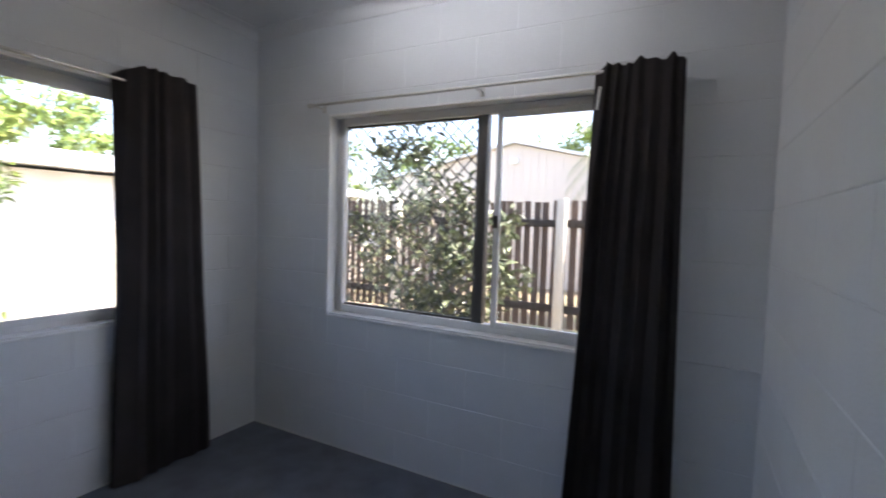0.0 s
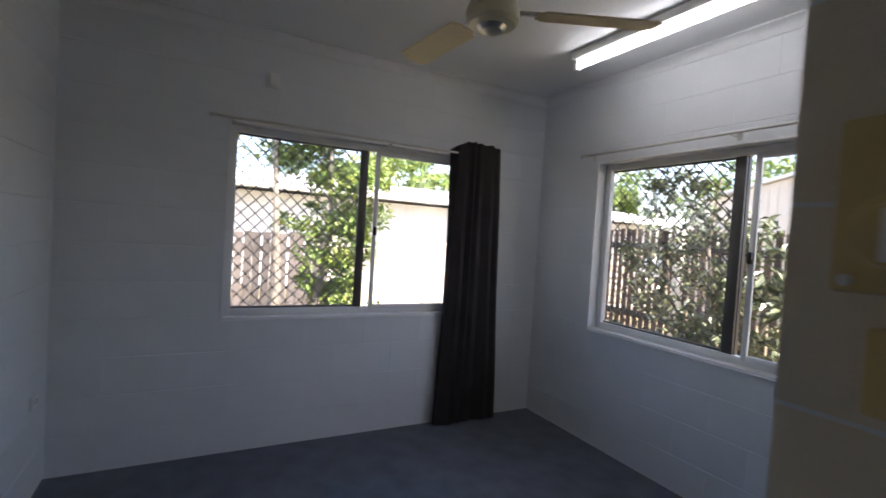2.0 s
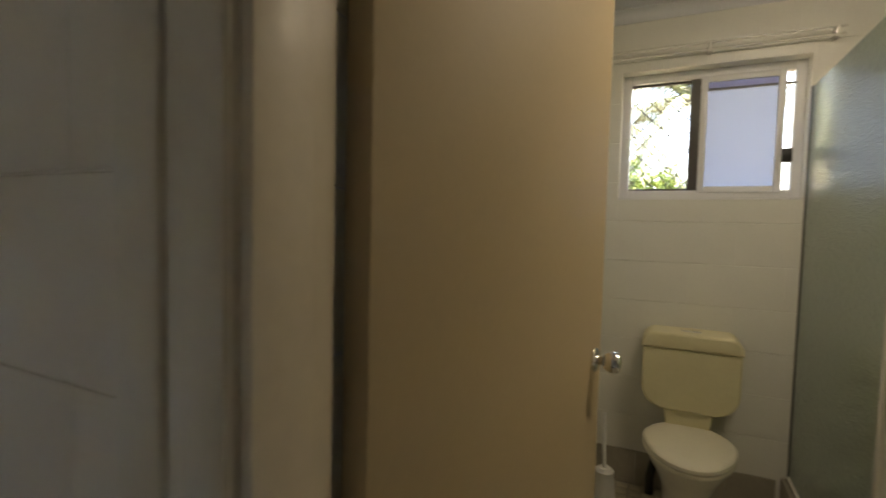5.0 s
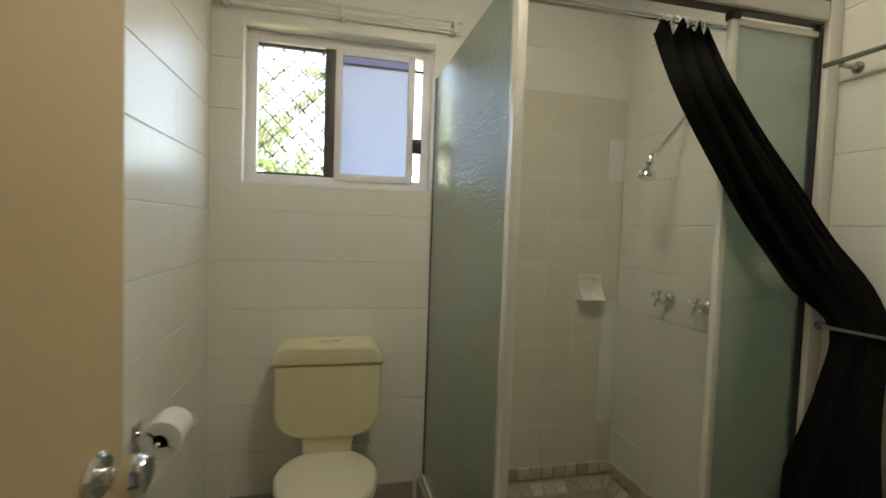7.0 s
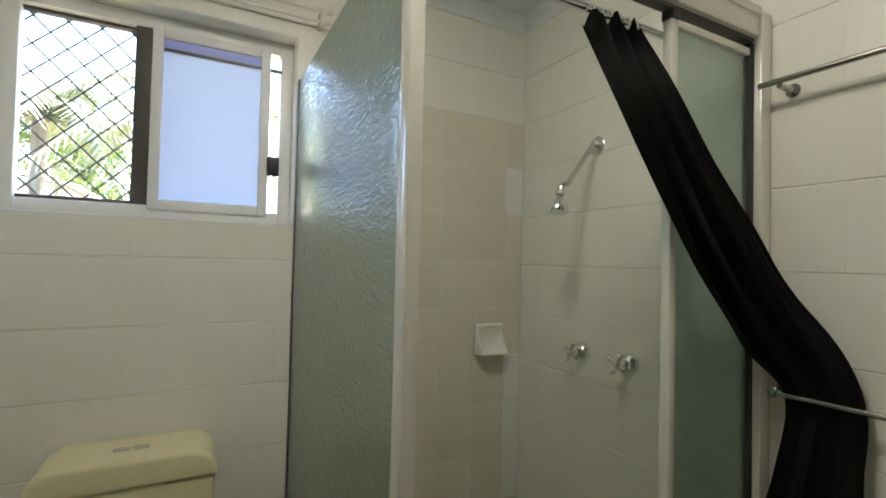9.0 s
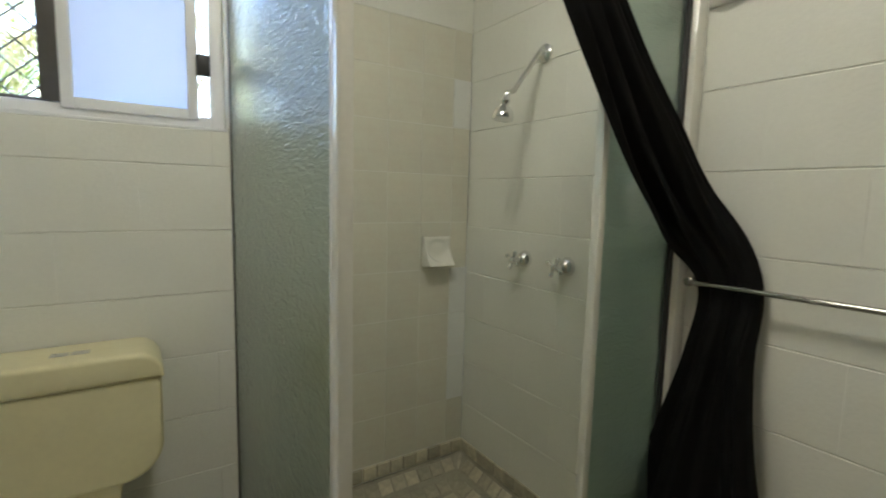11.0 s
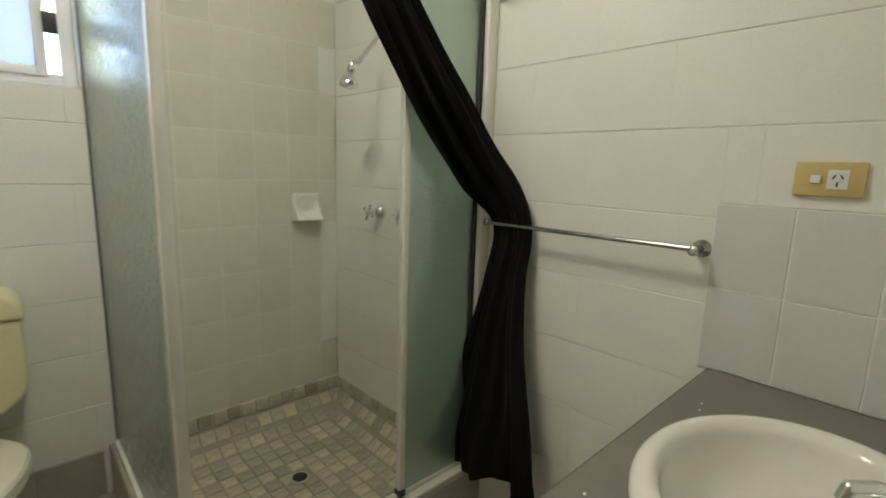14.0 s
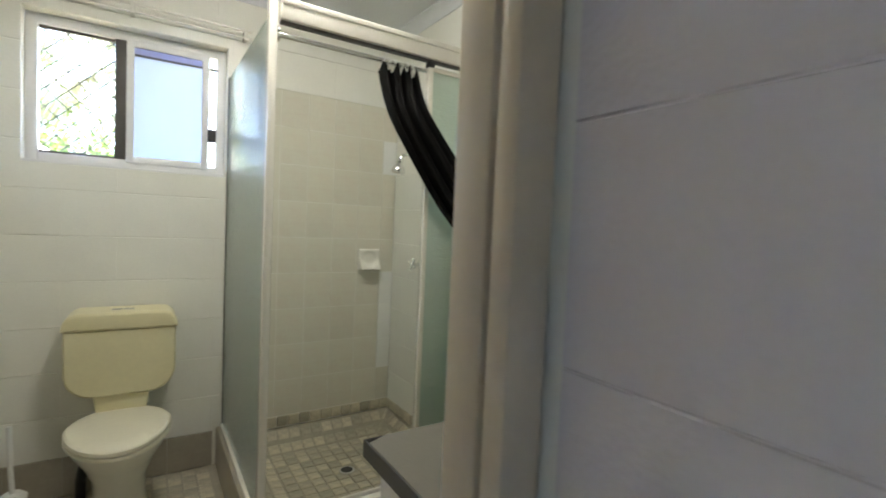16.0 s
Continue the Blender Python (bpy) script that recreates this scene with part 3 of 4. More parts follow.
box(casing, XL - 0.066, -0.117, 0, XL - 0.002, -0.101, 2.09, bevel=0.006)
box(casing, XL - 0.071, -0.109, 0, XL - 0.064, -0.101, 2.088)
part("architrave", casing, FRAME_PAINT, frame_ob, "moulded cream casing with a groove")
part("head", boxed(XL, -0.112, 2.04, XR, 0.003, 2.058, bevel=0.002), FRAME_PAINT, frame_ob)
part("architrave", boxed(XL, -0.116, 2.044, XR + 0.045, -0.101, 2.09, bevel=0.004), FRAME_PAINT, frame_ob)
part("threshold", boxed(XL, -0.1, 0.0, XR, 0.0, 0.045, bevel=0.006), STEEL, frame_ob, "worn metal threshold strip")

door = thing("door_1", pose(BX - 1.755, BY - 2.200, 0.05, 0, 0, 82.5), "open tan painted flush door with a round knob", "door")
door["kind"] = "structure"
part("leaf", boxed(0, 0.0, 0, 0.89, 0.035, 1.98, bevel=0.002), DOOR_PAINT, door)
for sgn, y in ((-1, 0.0), (1, 0.035)):
    rose = part("rose", lathe(bmesh.new(), [(0.030, 0), (0.030, 0.004), (0.025, 0.009), (0.012, 0.011)], 28), CHROME, door)
    rose.matrix_local = pose(0.83, y, 0.985, 90 if sgn < 0 else -90, 0, 0)
    part("door_knob", lathe(bmesh.new(), [(0.011, 0.008), (0.011, 0.022), (0.020, 0.028), (0.026, 0.040), (0.026, 0.052), (0.021, 0.061), (0.010, 0.064)], 28), CHROME, rose)
for z in (0.2, 1.72):
    part("hinge", tube(bmesh.new(), (-0.006, 0.036, z), (-0.006, 0.036, z + 0.09), 0.007), STEEL, door)


# ---- bathroom things, in the room's own axes: origin in its north-east corner ----
def bath(x=0.0, y=0.0, z=0.0, turn=0.0):
    return pose(BX + x, BY + y, z, 0, 0, turn)


def rounded_slab(profile, y0, y1, bevel=0.0):
    """An upright outline (x, z) pushed from y0 to y1."""
    bm = bmesh.new()
    f = [bm.verts.new((x, y0, z)) for x, z in profile]
    b = [bm.verts.new((x, y1, z)) for x, z in profile]
    n = len(f)
    bm.faces.new(f), bm.faces.new(list(reversed(b)))
    for i in range(n):
        bm.faces.new((f[i], b[i], b[(i + 1) % n], f[(i + 1) % n]))
    if bevel:
        rim = [e for e in bm.edges if abs(e.verts[0].co.y - e.verts[1].co.y) < 1e-6]
        bmesh.ops.bevel(bm, geom=rim, offset=bevel, segments=3, profile=0.5, affect="EDGES")
    return bm


def arc(cx, cz, r, a0, a1, n=7):
    return [(cx + r * math.cos(radians(a0 + (a1 - a0) * i / n)), cz + r * math.sin(radians(a0 + (a1 - a0) * i / n))) for i in range(n + 1)]


def pillow(profile, y0, y1, soft, n=5):
    """An upright outline (x, z) from y0 (front) to y1 (wall) whose front edge is rolled over by soft."""
    cx, cz = (max(p[0] for p in profile) + min(p[0] for p in profile)) / 2, (max(p[1] for p in profile) + min(p[1] for p in profile)) / 2
    hx, hz = max(p[0] for p in profile) - cx, max(p[1] for p in profile) - cz
    rings = [(soft * (1 - math.sin(k * math.pi / (2 * n))), y0 + soft * (1 - math.cos(k * math.pi / (2 * n)))) for k in range(n + 1)] + [(0.0, y1)]
    bm = bmesh.new()
    loops = [[bm.verts.new((cx + (x - cx) * (hx - q) / hx, y, cz + (z - cz) * (hz - q) / hz)) for x, z in profile] for q, y in rings]
    for a, b in zip(loops, loops[1:]):
        for i in range(len(a)):
            bm.faces.new((a[i], a[(i + 1) % len(a)], b[(i + 1) % len(a)], b[i]))
    bm.faces.new(loops[0]), bm.faces.new(list(reversed(loops[-1])))
    return bm


toilet = thing("toilet", bath(-1.37, 0, BATH_Z), "cream toilet with a plastic cistern and closed lid", "toilet")
tank = arc(-0.098, 0.585, 0.105, 180, 268, 14) + arc(0.098, 0.585, 0.105, 272, 360, 14) + [(0.203, 0.772), (-0.203, 0.772)]
cis = part("cistern", pillow(tank, -0.178, -0.012, 0.012), CISTERN, toilet)
lidp = arc(0.147, 0.782, 0.062, 0, 86, 10) + arc(-0.147, 0.782, 0.062, 94, 180, 10) + [(-0.209, 0.769), (0.209, 0.769)]
lid = part("cistern_lid", pillow(lidp, -0.188, -0.01, 0.014), CISTERN, toilet)
part("flush_button", boxed(-0.042, -0.115, 0.838, -0.002, -0.085, 0.846, bevel=0.003), CHROME, lid)
part("flush_button", boxed(0.002, -0.115, 0.838, 0.042, -0.085, 0.846, bevel=0.003), CHROME, lid)
neck = [(-0.085, 0.36), (0.085, 0.36), (0.105, 0.49), (-0.105, 0.49)]
part("pan_neck", rounded_slab(neck, -0.16, -0.02, 0.008), CISTERN, toilet)


def egg(a, b_front, b_back, n=40):
    """An outline wider behind than in front."""
    return [(a * math.cos(t) * (1 - 0.10 * max(0, -math.sin(t))), (b_back if math.sin(t) > 0 else b_front) * math.sin(t)) for t in [2 * math.pi * i / n for i in range(n)]]


def stacked(sections):
    """A body through (outline scale x, scale y, shift y, z) sections of the egg."""
    bm = bmesh.new()
    rings = []
    for sx, sy, oy, z in sections:
        rings.append([bm.verts.new((x * sx, y * sy + oy, z)) for x, y in egg(0.185, 0.27, 0.20)])
    for a, b in zip(rings, rings[1:]):
        for i in range(len(a)):
            bm.faces.new((a[i], a[(i + 1) % len(a)], b[(i + 1) % len(a)], b[i]))
    bm.faces.new(list(reversed(rings[0]))), bm.faces.new(rings[-1])
    return bm


part("bowl", stacked([(0.55, 0.62, -0.26, 0.0), (0.56, 0.63, -0.26, 0.03), (0.50, 0.56, -0.26, 0.08), (0.52, 0.56, -0.27, 0.18), (0.72, 0.72, -0.29, 0.27), (0.90, 0.90, -0.31, 0.335), (0.95, 0.96, -0.315, 0.365)]), PORCELAIN, toilet)
part("seat", stacked([(0.97, 0.97, -0.315, 0.366), (1.0, 1.0, -0.315, 0.370), (1.0, 1.0, -0.315, 0.380), (0.97, 0.97, -0.315, 0.384)]), SEAT, toilet)
part("seat_lid", stacked([(0.98, 0.98, -0.315, 0.386), (1.0, 1.0, -0.315, 0.390), (0.995, 0.995, -0.315, 0.402), (0.95, 0.95, -0.315, 0.410), (0.7, 0.7, -0.31, 0.414)]), SEAT, toilet)
for x in (-0.075, 0.075):
    part("hinge", tube(bmesh.new(), (x - 0.02, -0.125, 0.385), (x + 0.02, -0.125, 0.385), 0.012), SEAT, toilet)
part("waste_pipe", sweep(bmesh.new(), [(-0.04, -0.16, 0.30), (-0.13, -0.09, 0.2), (-0.15, -0.06, 0.08), (-0.15, -0.06, -0.01)], 0.02), BLACK_PLASTIC, toilet, "dark grey inlet pipe")

brush = thing("toilet_brush", bath(-1.72, -0.20, BATH_Z), "white plastic toilet brush in its holder", "toilet brush")
part("holder", lathe(bmesh.new(), [(0.045, 0), (0.052, 0.005), (0.05, 0.06), (0.044, 0.13), (0.046, 0.135), (0.03, 0.15)], 24), WHITE_PLASTIC, brush)
part("handle", sweep(bmesh.new(), [(0, 0, 0.13), (-0.006, 0, 0.25), (-0.01, 0, 0.42)], 0.009), WHITE_PLASTIC, brush)

paper = thing("toilet_roll_holder", bath(-1.85, -0.70, 0.80, -90), "steel holder with a white paper roll on the wall", "paper holder")
part("plate", boxed(-0.03, 0.001, -0.03, 0.03, 0.008, 0.03, bevel=0.003), CHROME, paper)
part("arm", sweep(bmesh.new(), [(0, 0.005, 0), (0, 0.075, 0), (0.07, 0.075, 0), (-0.07, 0.075, 0)], 0.007), CHROME, paper)
roll = bmesh.new()
bmesh.ops.create_cone(roll, cap_ends=False, segments=40, radius1=0.049, radius2=0.049, depth=0.105, matrix=pose(0, 0.075, 0, 0, 90, 0))
bmesh.ops.create_cone(roll, cap_ends=False, segments=40, radius1=0.017, radius2=0.017, depth=0.105, matrix=pose(0, 0.075, 0, 0, 90, 0))
es = [e for e in roll.edges if len(e.link_faces) == 1]
bmesh.ops.bridge_loops(roll, edges=[e for e in es if e.verts[0].co.x > 0])
bmesh.ops.bridge_loops(roll, edges=[e for e in roll.edges if len(e.link_faces) == 1 and e.verts[0].co.x < 0])
part("paper_roll", roll, PAPER, paper, "white toilet paper roll")

rods = thing("curtain_rod", bath(-0.85, 0, 2.235, 180), "two thin cream rods above the small window", "curtain rod")
for y, z in ((0.05, 0.0), (0.035, -0.028)):
    part("rod", tube(bmesh.new(), (0, y, z), (0.98, y, z), 0.006), CREAM_METAL, rods)
for x in (0.03, 0.5, 0.94):
    part("bracket", boxed(x - 0.008, 0, -0.042, x + 0.008, 0.056, 0.008, bevel=0.002), CREAM_METAL, rods)

# shower enclosure
PX, PY, HOB = -0.943, -0.955, 0.235
hob = thing("shower_hob", bath(), "tiled raised edge round the shower floor", "shower hob")
hob["kind"] = "structure"
part("curb", boxed(PX - 0.03, PY - 0.04, 0.0, -0.001, PY + 0.045, HOB, bevel=0.006), SKIRT_TILE, hob)
part("curb", boxed(PX - 0.03, PY + 0.0455, 0.0, PX + 0.04, -0.001, HOB, bevel=0.006), SKIRT_TILE, hob)
screen = thing("shower_screen", bath(0, 0, HOB), "cream framed shower screen with obscured green glass", "shower screen")
H = 2.03 - HOB
part("corner_post", boxed(PX - 0.016, PY - 0.02, 0, PX + 0.010, PY + 0.02, H + 0.0, bevel=0.004), CREAM_METAL, screen)
part("wall_channel", boxed(PX - 0.006, -0.016, 0, PX + 0.008, -0.001, 1.77, bevel=0.002), BRONZE, screen, "dark wall channel of the glass")
part("wall_channel", boxed(-0.045, PY - 0.028, 0, -0.001, PY + 0.028, H, bevel=0.003), CREAM_METAL, screen)
rail = boxed(PX + 0.02, PY - 0.025, H - 0.062, -0.045, PY + 0.025, H, bevel=0.004)
box(rail, PX + 0.02, PY - 0.03, H - 0.012, -0.045, PY + 0.03, H + 0.008, bevel=0.003)
part("head_rail", rail, CREAM_METAL, screen)
part("head_groove", boxed(PX + 0.022, PY - 0.012, H - 0.070, -0.047, PY + 0.012, H - 0.0625), BRONZE, screen, "dark track under the rail")
sill = boxed(PX + 0.02, PY - 0.035, 0.0, -0.045, PY + 0.03, 0.018, bevel=0.004)
box(sill, PX + 0.02, PY - 0.006, 0.017, -0.045, PY + 0.006, 0.034, bevel=0.002)
part("sill_rail", sill, CREAM_METAL, screen)
part("base_rail", boxed(PX - 0.016, PY + 0.021, 0, PX + 0.016, -0.023, 0.02, bevel=0.003), CREAM_METAL, screen)
part("side_glass", boxed(PX - 0.0025, PY + 0.018, 0.02, PX + 0.0025, -0.02, 2.0 - HOB), OBSCURE, screen, "green obscured side glass").visible_shadow = False
sl = part("sliding_panel", boxed(-0.352, PY - 0.012, 0.03, -0.330, PY + 0.010, H - 0.072, bevel=0.003), CREAM_METAL, screen, "cream edge strip of the sliding glass")
part("glass", boxed(-0.33, PY - 0.0025, 0.036, -0.05, PY + 0.0025, H - 0.085), OBSCURE, sl, "green obscured glass").visible_shadow = False
part("stile", boxed(-0.06, PY - 0.012, 0.036, -0.046, PY + 0.012, H - 0.075, bevel=0.002), DARK_SEAL, sl)
part("top_strip", boxed(-0.33, PY - 0.010, H - 0.105, -0.06, PY + 0.010, H - 0.088, bevel=0.002), CREAM_METAL, sl)
for z in (0.028, H - 0.092):
    part("stopper", boxed(-0.356, PY - 0.018, z, -0.330, PY + 0.012, z + 0.022, bevel=0.003), BLACK_PLASTIC, screen, "black rubber stopper")

rod = thing("shower_rail", bath(0, 0, 1.945), "chrome shower curtain rail", "shower rail")
part("rod", tube(bmesh.new(), (PX + 0.02, -0.895, 0), (-0.012, -0.895, 0), 0.0095), CHROME, rod)
part("flange", tube(bmesh.new(), (-0.014, -0.895, 0), (-0.001, -0.895, 0), 0.026), CHROME, rod)
part("flange", tube(bmesh.new(), (PX + 0.0205, -0.895, 0), (PX + 0.032, -0.895, 0), 0.026), CHROME, rod)


def swag():
    """The black curtain: gathered on the rail, drawn aside behind the towel rail, then hanging to its hem."""
    ob = thing("shower_curtain", bath(), "black cloth shower curtain tucked behind the towel rail", "shower curtain")
    axis = [(Vector((-0.455, -0.90, 1.92)), 0.172, 0.045), (Vector((-0.452, -0.985, 1.755)), 0.165, 0.036), (Vector((-0.352, -1.005, 1.595)), 0.172, 0.036), (Vector((-0.252, -1.025, 1.452)), 0.175, 0.036),
            (Vector((-0.145, -1.05, 1.305)), 0.155, 0.030), (Vector((-0.040, -1.103, 1.135)), 0.146, 0.012), (Vector((-0.055, -1.10, 0.96)), 0.158, 0.026), (Vector((-0.075, -1.09, 0.75)), 0.24, 0.036),
            (Vector((-0.10, -1.095, 0.52)), 0.36, 0.048), (Vector((-0.115, -1.09, 0.40)), 0.42, 0.052), (Vector((-0.12, -1.09, 0.285)), 0.46, 0.055)]
    side = [Vector((1, 0.0, 0.05)), Vector((0.93, -0.05, 0.25)), Vector((0.85, -0.12, 0.45)), Vector((0.75, -0.3, 0.5)), Vector((0.62, -0.5, 0.5)), Vector((0.03, -1, 0.03)), Vector((0.0, -1, 0)),
            Vector((0.0, -1, 0)), Vector((0, -1, 0)), Vector((0, -1, 0)), Vector((0.0, -1, 0))]
    bm = bmesh.new()
    nu, steps = 70, 8
    rows = []
    n = len(axis) - 1
    for j in range(n * steps + 1):
        s = j / steps
        i = min(int(s), n - 1)
        f = s - i

        def cr(vals):
            a, b, c, d = vals[max(i - 1, 0)], vals[i], vals[i + 1], vals[min(i + 2, n)]
            return 0.5 * ((2 * b) + (c - a) * f + (2 * a - 5 * b + 4 * c - d) * f * f + (3 * b - a - 3 * c + d) * f ** 3)
        p, w, d = cr([a[0] for a in axis]), cr([a[1] for a in axis]), cr([a[2] for a in axis])
        sd = cr(side).normalized()
        nxt = axis[i + 1][0] - axis[i][0]
        out = sd.cross(nxt).normalized()
        row = []
        for k in range(nu + 1):
            u = k / nu - 0.5
            fold = math.sin(2 * math.pi * (2.6 * u + 0.3 * math.sin(3 * u + s * 0.4)))
            deep = d * (0.55 * fold + 0.18 * math.sin(2 * math.pi * (6.3 * u + 0.07 * s)))
            top = 0.012 * math.sin(2 * math.pi * 9 * u) if j == 0 else 0.0
            hem = 0.03 * math.sin(7 * u + 1.0) + 0.012 * fold if j > n * steps - 3 else 0.0
            row.append(bm.verts.new(p + sd * (u * w) + out * deep + Vector((0, 0, top + hem))))
        rows.append(row)
    for a, b in zip(rows, rows[1:]):
        for k in range(nu):
            bm.faces.new((a[k], a[k + 1], b[k + 1], b[k]))
    bmesh.ops.solidify(bm, geom=bm.faces[:], thickness=0.0025)
    part("cloth", bm, BLACK_CLOTH, ob)
    for k in range(6):
        x = -0.52 + 0.026 * k
        bm = bmesh.new()
        hoop = [[bm.verts.new((x + 0.0022 * math.sin(p), -0.895 + (0.016 + 0.0022 * math.cos(p)) * math.cos(t), 1.938 + (0.02 + 0.0022 * math.cos(p)) * math.sin(t)))
                 for p in [2 * math.pi * w / 6 for w in range(6)]] for t in [2 * math.pi * q / 16 for q in range(16)]]
        for q in range(16):
            for w in range(6):
                bm.faces.new((hoop[q][w], hoop[(q + 1) % 16][w], hoop[(q + 1) % 16][(w + 1) % 6], hoop[q][(w + 1) % 6]))
        part("ring", bm, WHITE_PLASTIC, ob)


swag()

head = thing("shower_rose_set", bath(0, -0.425, 1.825), "chrome shower head on an angled arm", "shower head")
part("flange", lathe(bmesh.new(), [(0.032, 0.0), (0.032, 0.006), (0.022, 0.014), (0.012, 0.016)], 24), CHROME, head).matrix_local = pose(0, 0, 0, 0, -90, 0)
part("arm", sweep(bmesh.new(), [(0, 0, 0), (-0.03, -0.005, 0.0), (-0.17, -0.035, -0.155), (-0.20, -0.042, -0.165)], 0.008), STEEL, head)
ball = part("spray_head", lathe(bmesh.new(), [(0.010, 0.085), (0.012, 0.07), (0.016, 0.06), (0.012, 0.05), (0.014, 0.045), (0.028, 0.03), (0.034, 0.012), (0.034, 0.002), (0.028, 0.0)], 28), CHROME, head)
ball.matrix_local = pose(-0.225, -0.05, -0.255, 0, 10, 0)


def wall_tap(y):
    ob = thing("shower_tap", bath(0, y, 1.10), "chrome shower tap with a cross handle", "tap", "shower taps")
    part("cover", lathe(bmesh.new(), [(0.032, 0.0), (0.032, 0.004), (0.027, 0.018), (0.018, 0.028), (0.012, 0.032)], 24), CHROME, ob).matrix_local = pose(0, 0, 0, 0, -90, 0)
    part("spindle", tube(bmesh.new(), (-0.03, 0, 0), (-0.065, 0, 0), 0.009), CHROME, ob)
    cross = bmesh.new()
    for a in (25, 115):
        d = Vector((0, math.cos(radians(a)), math.sin(radians(a)))) * 0.03
        tube(cross, Vector((-0.065, 0, 0)) - d, Vector((-0.065, 0, 0)) + d, 0.006, seg=10)
        for s in (-1, 1):
            bmesh.ops.create_uvsphere(cross, u_segments=10, v_segments=8, radius=0.009, matrix=Matrix.Translation(Vector((-0.065, 0, 0)) + s * d))
    bmesh.ops.create_uvsphere(cross, u_segments=12, v_segments=8, radius=0.013, matrix=Matrix.Translation((-0.068, 0, 0)))
    part("handle", cross, CHROME, ob)


wall_tap(-0.37)
wall_tap(-0.575)

dish = thing("soap_dish", bath(-0.165, -0.008, 1.037), "cream ceramic soap dish set into the tiles", "soap dish")
shell = bmesh.new()
NG = 26


def dish_depth(a, c):
    """How far the dish stands out, over its width a (-1..1) and height c (0..1): a lip below, a hollow within."""
    lip = 0.010 + 0.048 * max(0.0, 1 - c / 0.75) ** 1.5
    r = math.hypot(a / 0.80, (c - 0.52) / 0.40)
    hollow = max(0.0, 1 - r ** 4)
    edge = min(1.0, (1 - abs(a)) / 0.10 + 0.35, c / 0.06 + 0.35, (1 - c) / 0.08 + 0.35)
    return (lip * (1 - 0.92 * hollow)) * edge


face = [[shell.verts.new((0.065 * (2 * i / NG - 1), -dish_depth(2 * i / NG - 1, k / NG), 0.122 * k / NG)) for k in range(NG + 1)] for i in range(NG + 1)]
for i in range(NG):
    for k in range(NG):
        shell.faces.new((face[i][k], face[i + 1][k], face[i + 1][k + 1], face[i][k + 1]))
rim = [e for e in shell.edges if len(e.link_faces) == 1]
ext = bmesh.ops.extrude_edge_only(shell, edges=rim)["geom"]
for v in ext:
    if isinstance(v, bmesh.types.BMVert):
        v.co.y = 0.006
part("tray", shell, PORCELAIN, dish)

rail_ob = thing("towel_rail", bath(0, 0, 1.126), "chrome towel rail on two round wall flanges", "towel rail")
part("bar", sweep(bmesh.new(), [(-0.055, -1.01, 0), (-0.055, -1.637, 0.004)], 0.0068), TOWEL_CHROME, rail_ob)
for y in (-1.018, -1.637):
    part("flange", lathe(bmesh.new(), [(0.021, 0), (0.021, 0.004), (0.016, 0.010), (0.010, 0.016), (0.009, 0.046), (0.0115, 0.050), (0.0115, 0.060), (0.006, 0.064)], 24), TOWEL_CHROME, rail_ob).matrix_local = pose(0, y, 0, 0, -90, 0)
rail2 = thing("rail", bath(0, 0, 1.84), "long steel rail high on the block wall", "rail")
part("bar", tube(bmesh.new(), (-0.06, -0.985, 0), (-0.06, -2.17, 0), 0.0072), TOWEL_CHROME, rail2)
for y in (-1.03, -2.1):
    part("bracket", lathe(bmesh.new(), [(0.016, 0), (0.016, 0.004), (0.008, 0.010), (0.006, 0.062)], 16), TOWEL_CHROME, rail2).matrix_local = pose(0, y, -0.012, 0, -90, 0)

# vanity
BENCH_EDGE = material("dark_laminate_edge", (0.09, 0.088, 0.085), 0.45, vary=0.08)
van = thing("vanity_cabinet", bath(0, 0, BATH_Z), "white vanity cabinet under the grey benchtop", "cabinet")
for x0, x1 in ((-0.86, -0.842), (-0.02, -0.002)):
    part("side_panel", boxed(x0, -2.229, 0.08, x1, -1.72, 0.767, bevel=0.002), WHITE_PLASTIC, van)
part("back_panel", boxed(-0.8415, -2.229, 0.098, -0.0205, -2.217, 0.767), WHITE_PLASTIC, van)
part("bottom_panel", boxed(-0.8415, -2.229, 0.08, -0.0205, -1.72, 0.0975), WHITE_PLASTIC, van)
part("plinth", boxed(-0.84, -2.19, 0, -0.002, -1.76, 0.08), WHITE_PLASTIC, van)
for x0 in (-0.855, -0.43):
    dr = part("door", boxed(x0, -1.719, 0.09, x0 + 0.42, -1.702, 0.755, bevel=0.003), WHITE_PLASTIC, van)
    part("handle", tube(bmesh.new(), (x0 + (0.38 if x0 < -0.5 else 0.04), -1.69, 0.62), (x0 + (0.38 if x0 < -0.5 else 0.04), -1.69, 0.70), 0.006), CHROME, dr)


def ring_plate(outer, inner, z0, z1, n):
    """A slab with an oval hole; outer(i) and inner(i) give the rims."""
    bm = bmesh.new()
    loops = [[bm.verts.new((*fn(i), z)) for i in range(n)] for fn, z in ((outer, z1), (inner, z1), (inner, z0), (outer, z0))]
    for a, b in zip(loops, loops[1:] + loops[:1]):
        for i in range(n):
            bm.faces.new((a[i], a[(i + 1) % n], b[(i + 1) % n], b[i]))
    return bm


CXB, CYB, AXB, AYB = -0.43, -1.935, 0.255, 0.21


def rect_rim(i, n=80, x0=-0.885, x1=-0.001, y0=-2.229, y1=-1.684):
    t = 2 * math.pi * i / n
    c, s = math.cos(t), math.sin(t)
    k = min(((x1 - CXB) if c > 0 else (x0 - CXB)) / c if abs(c) > 1e-9 else 1e9, ((y1 - CYB) if s > 0 else (y0 - CYB)) / s if abs(s) > 1e-9 else 1e9)
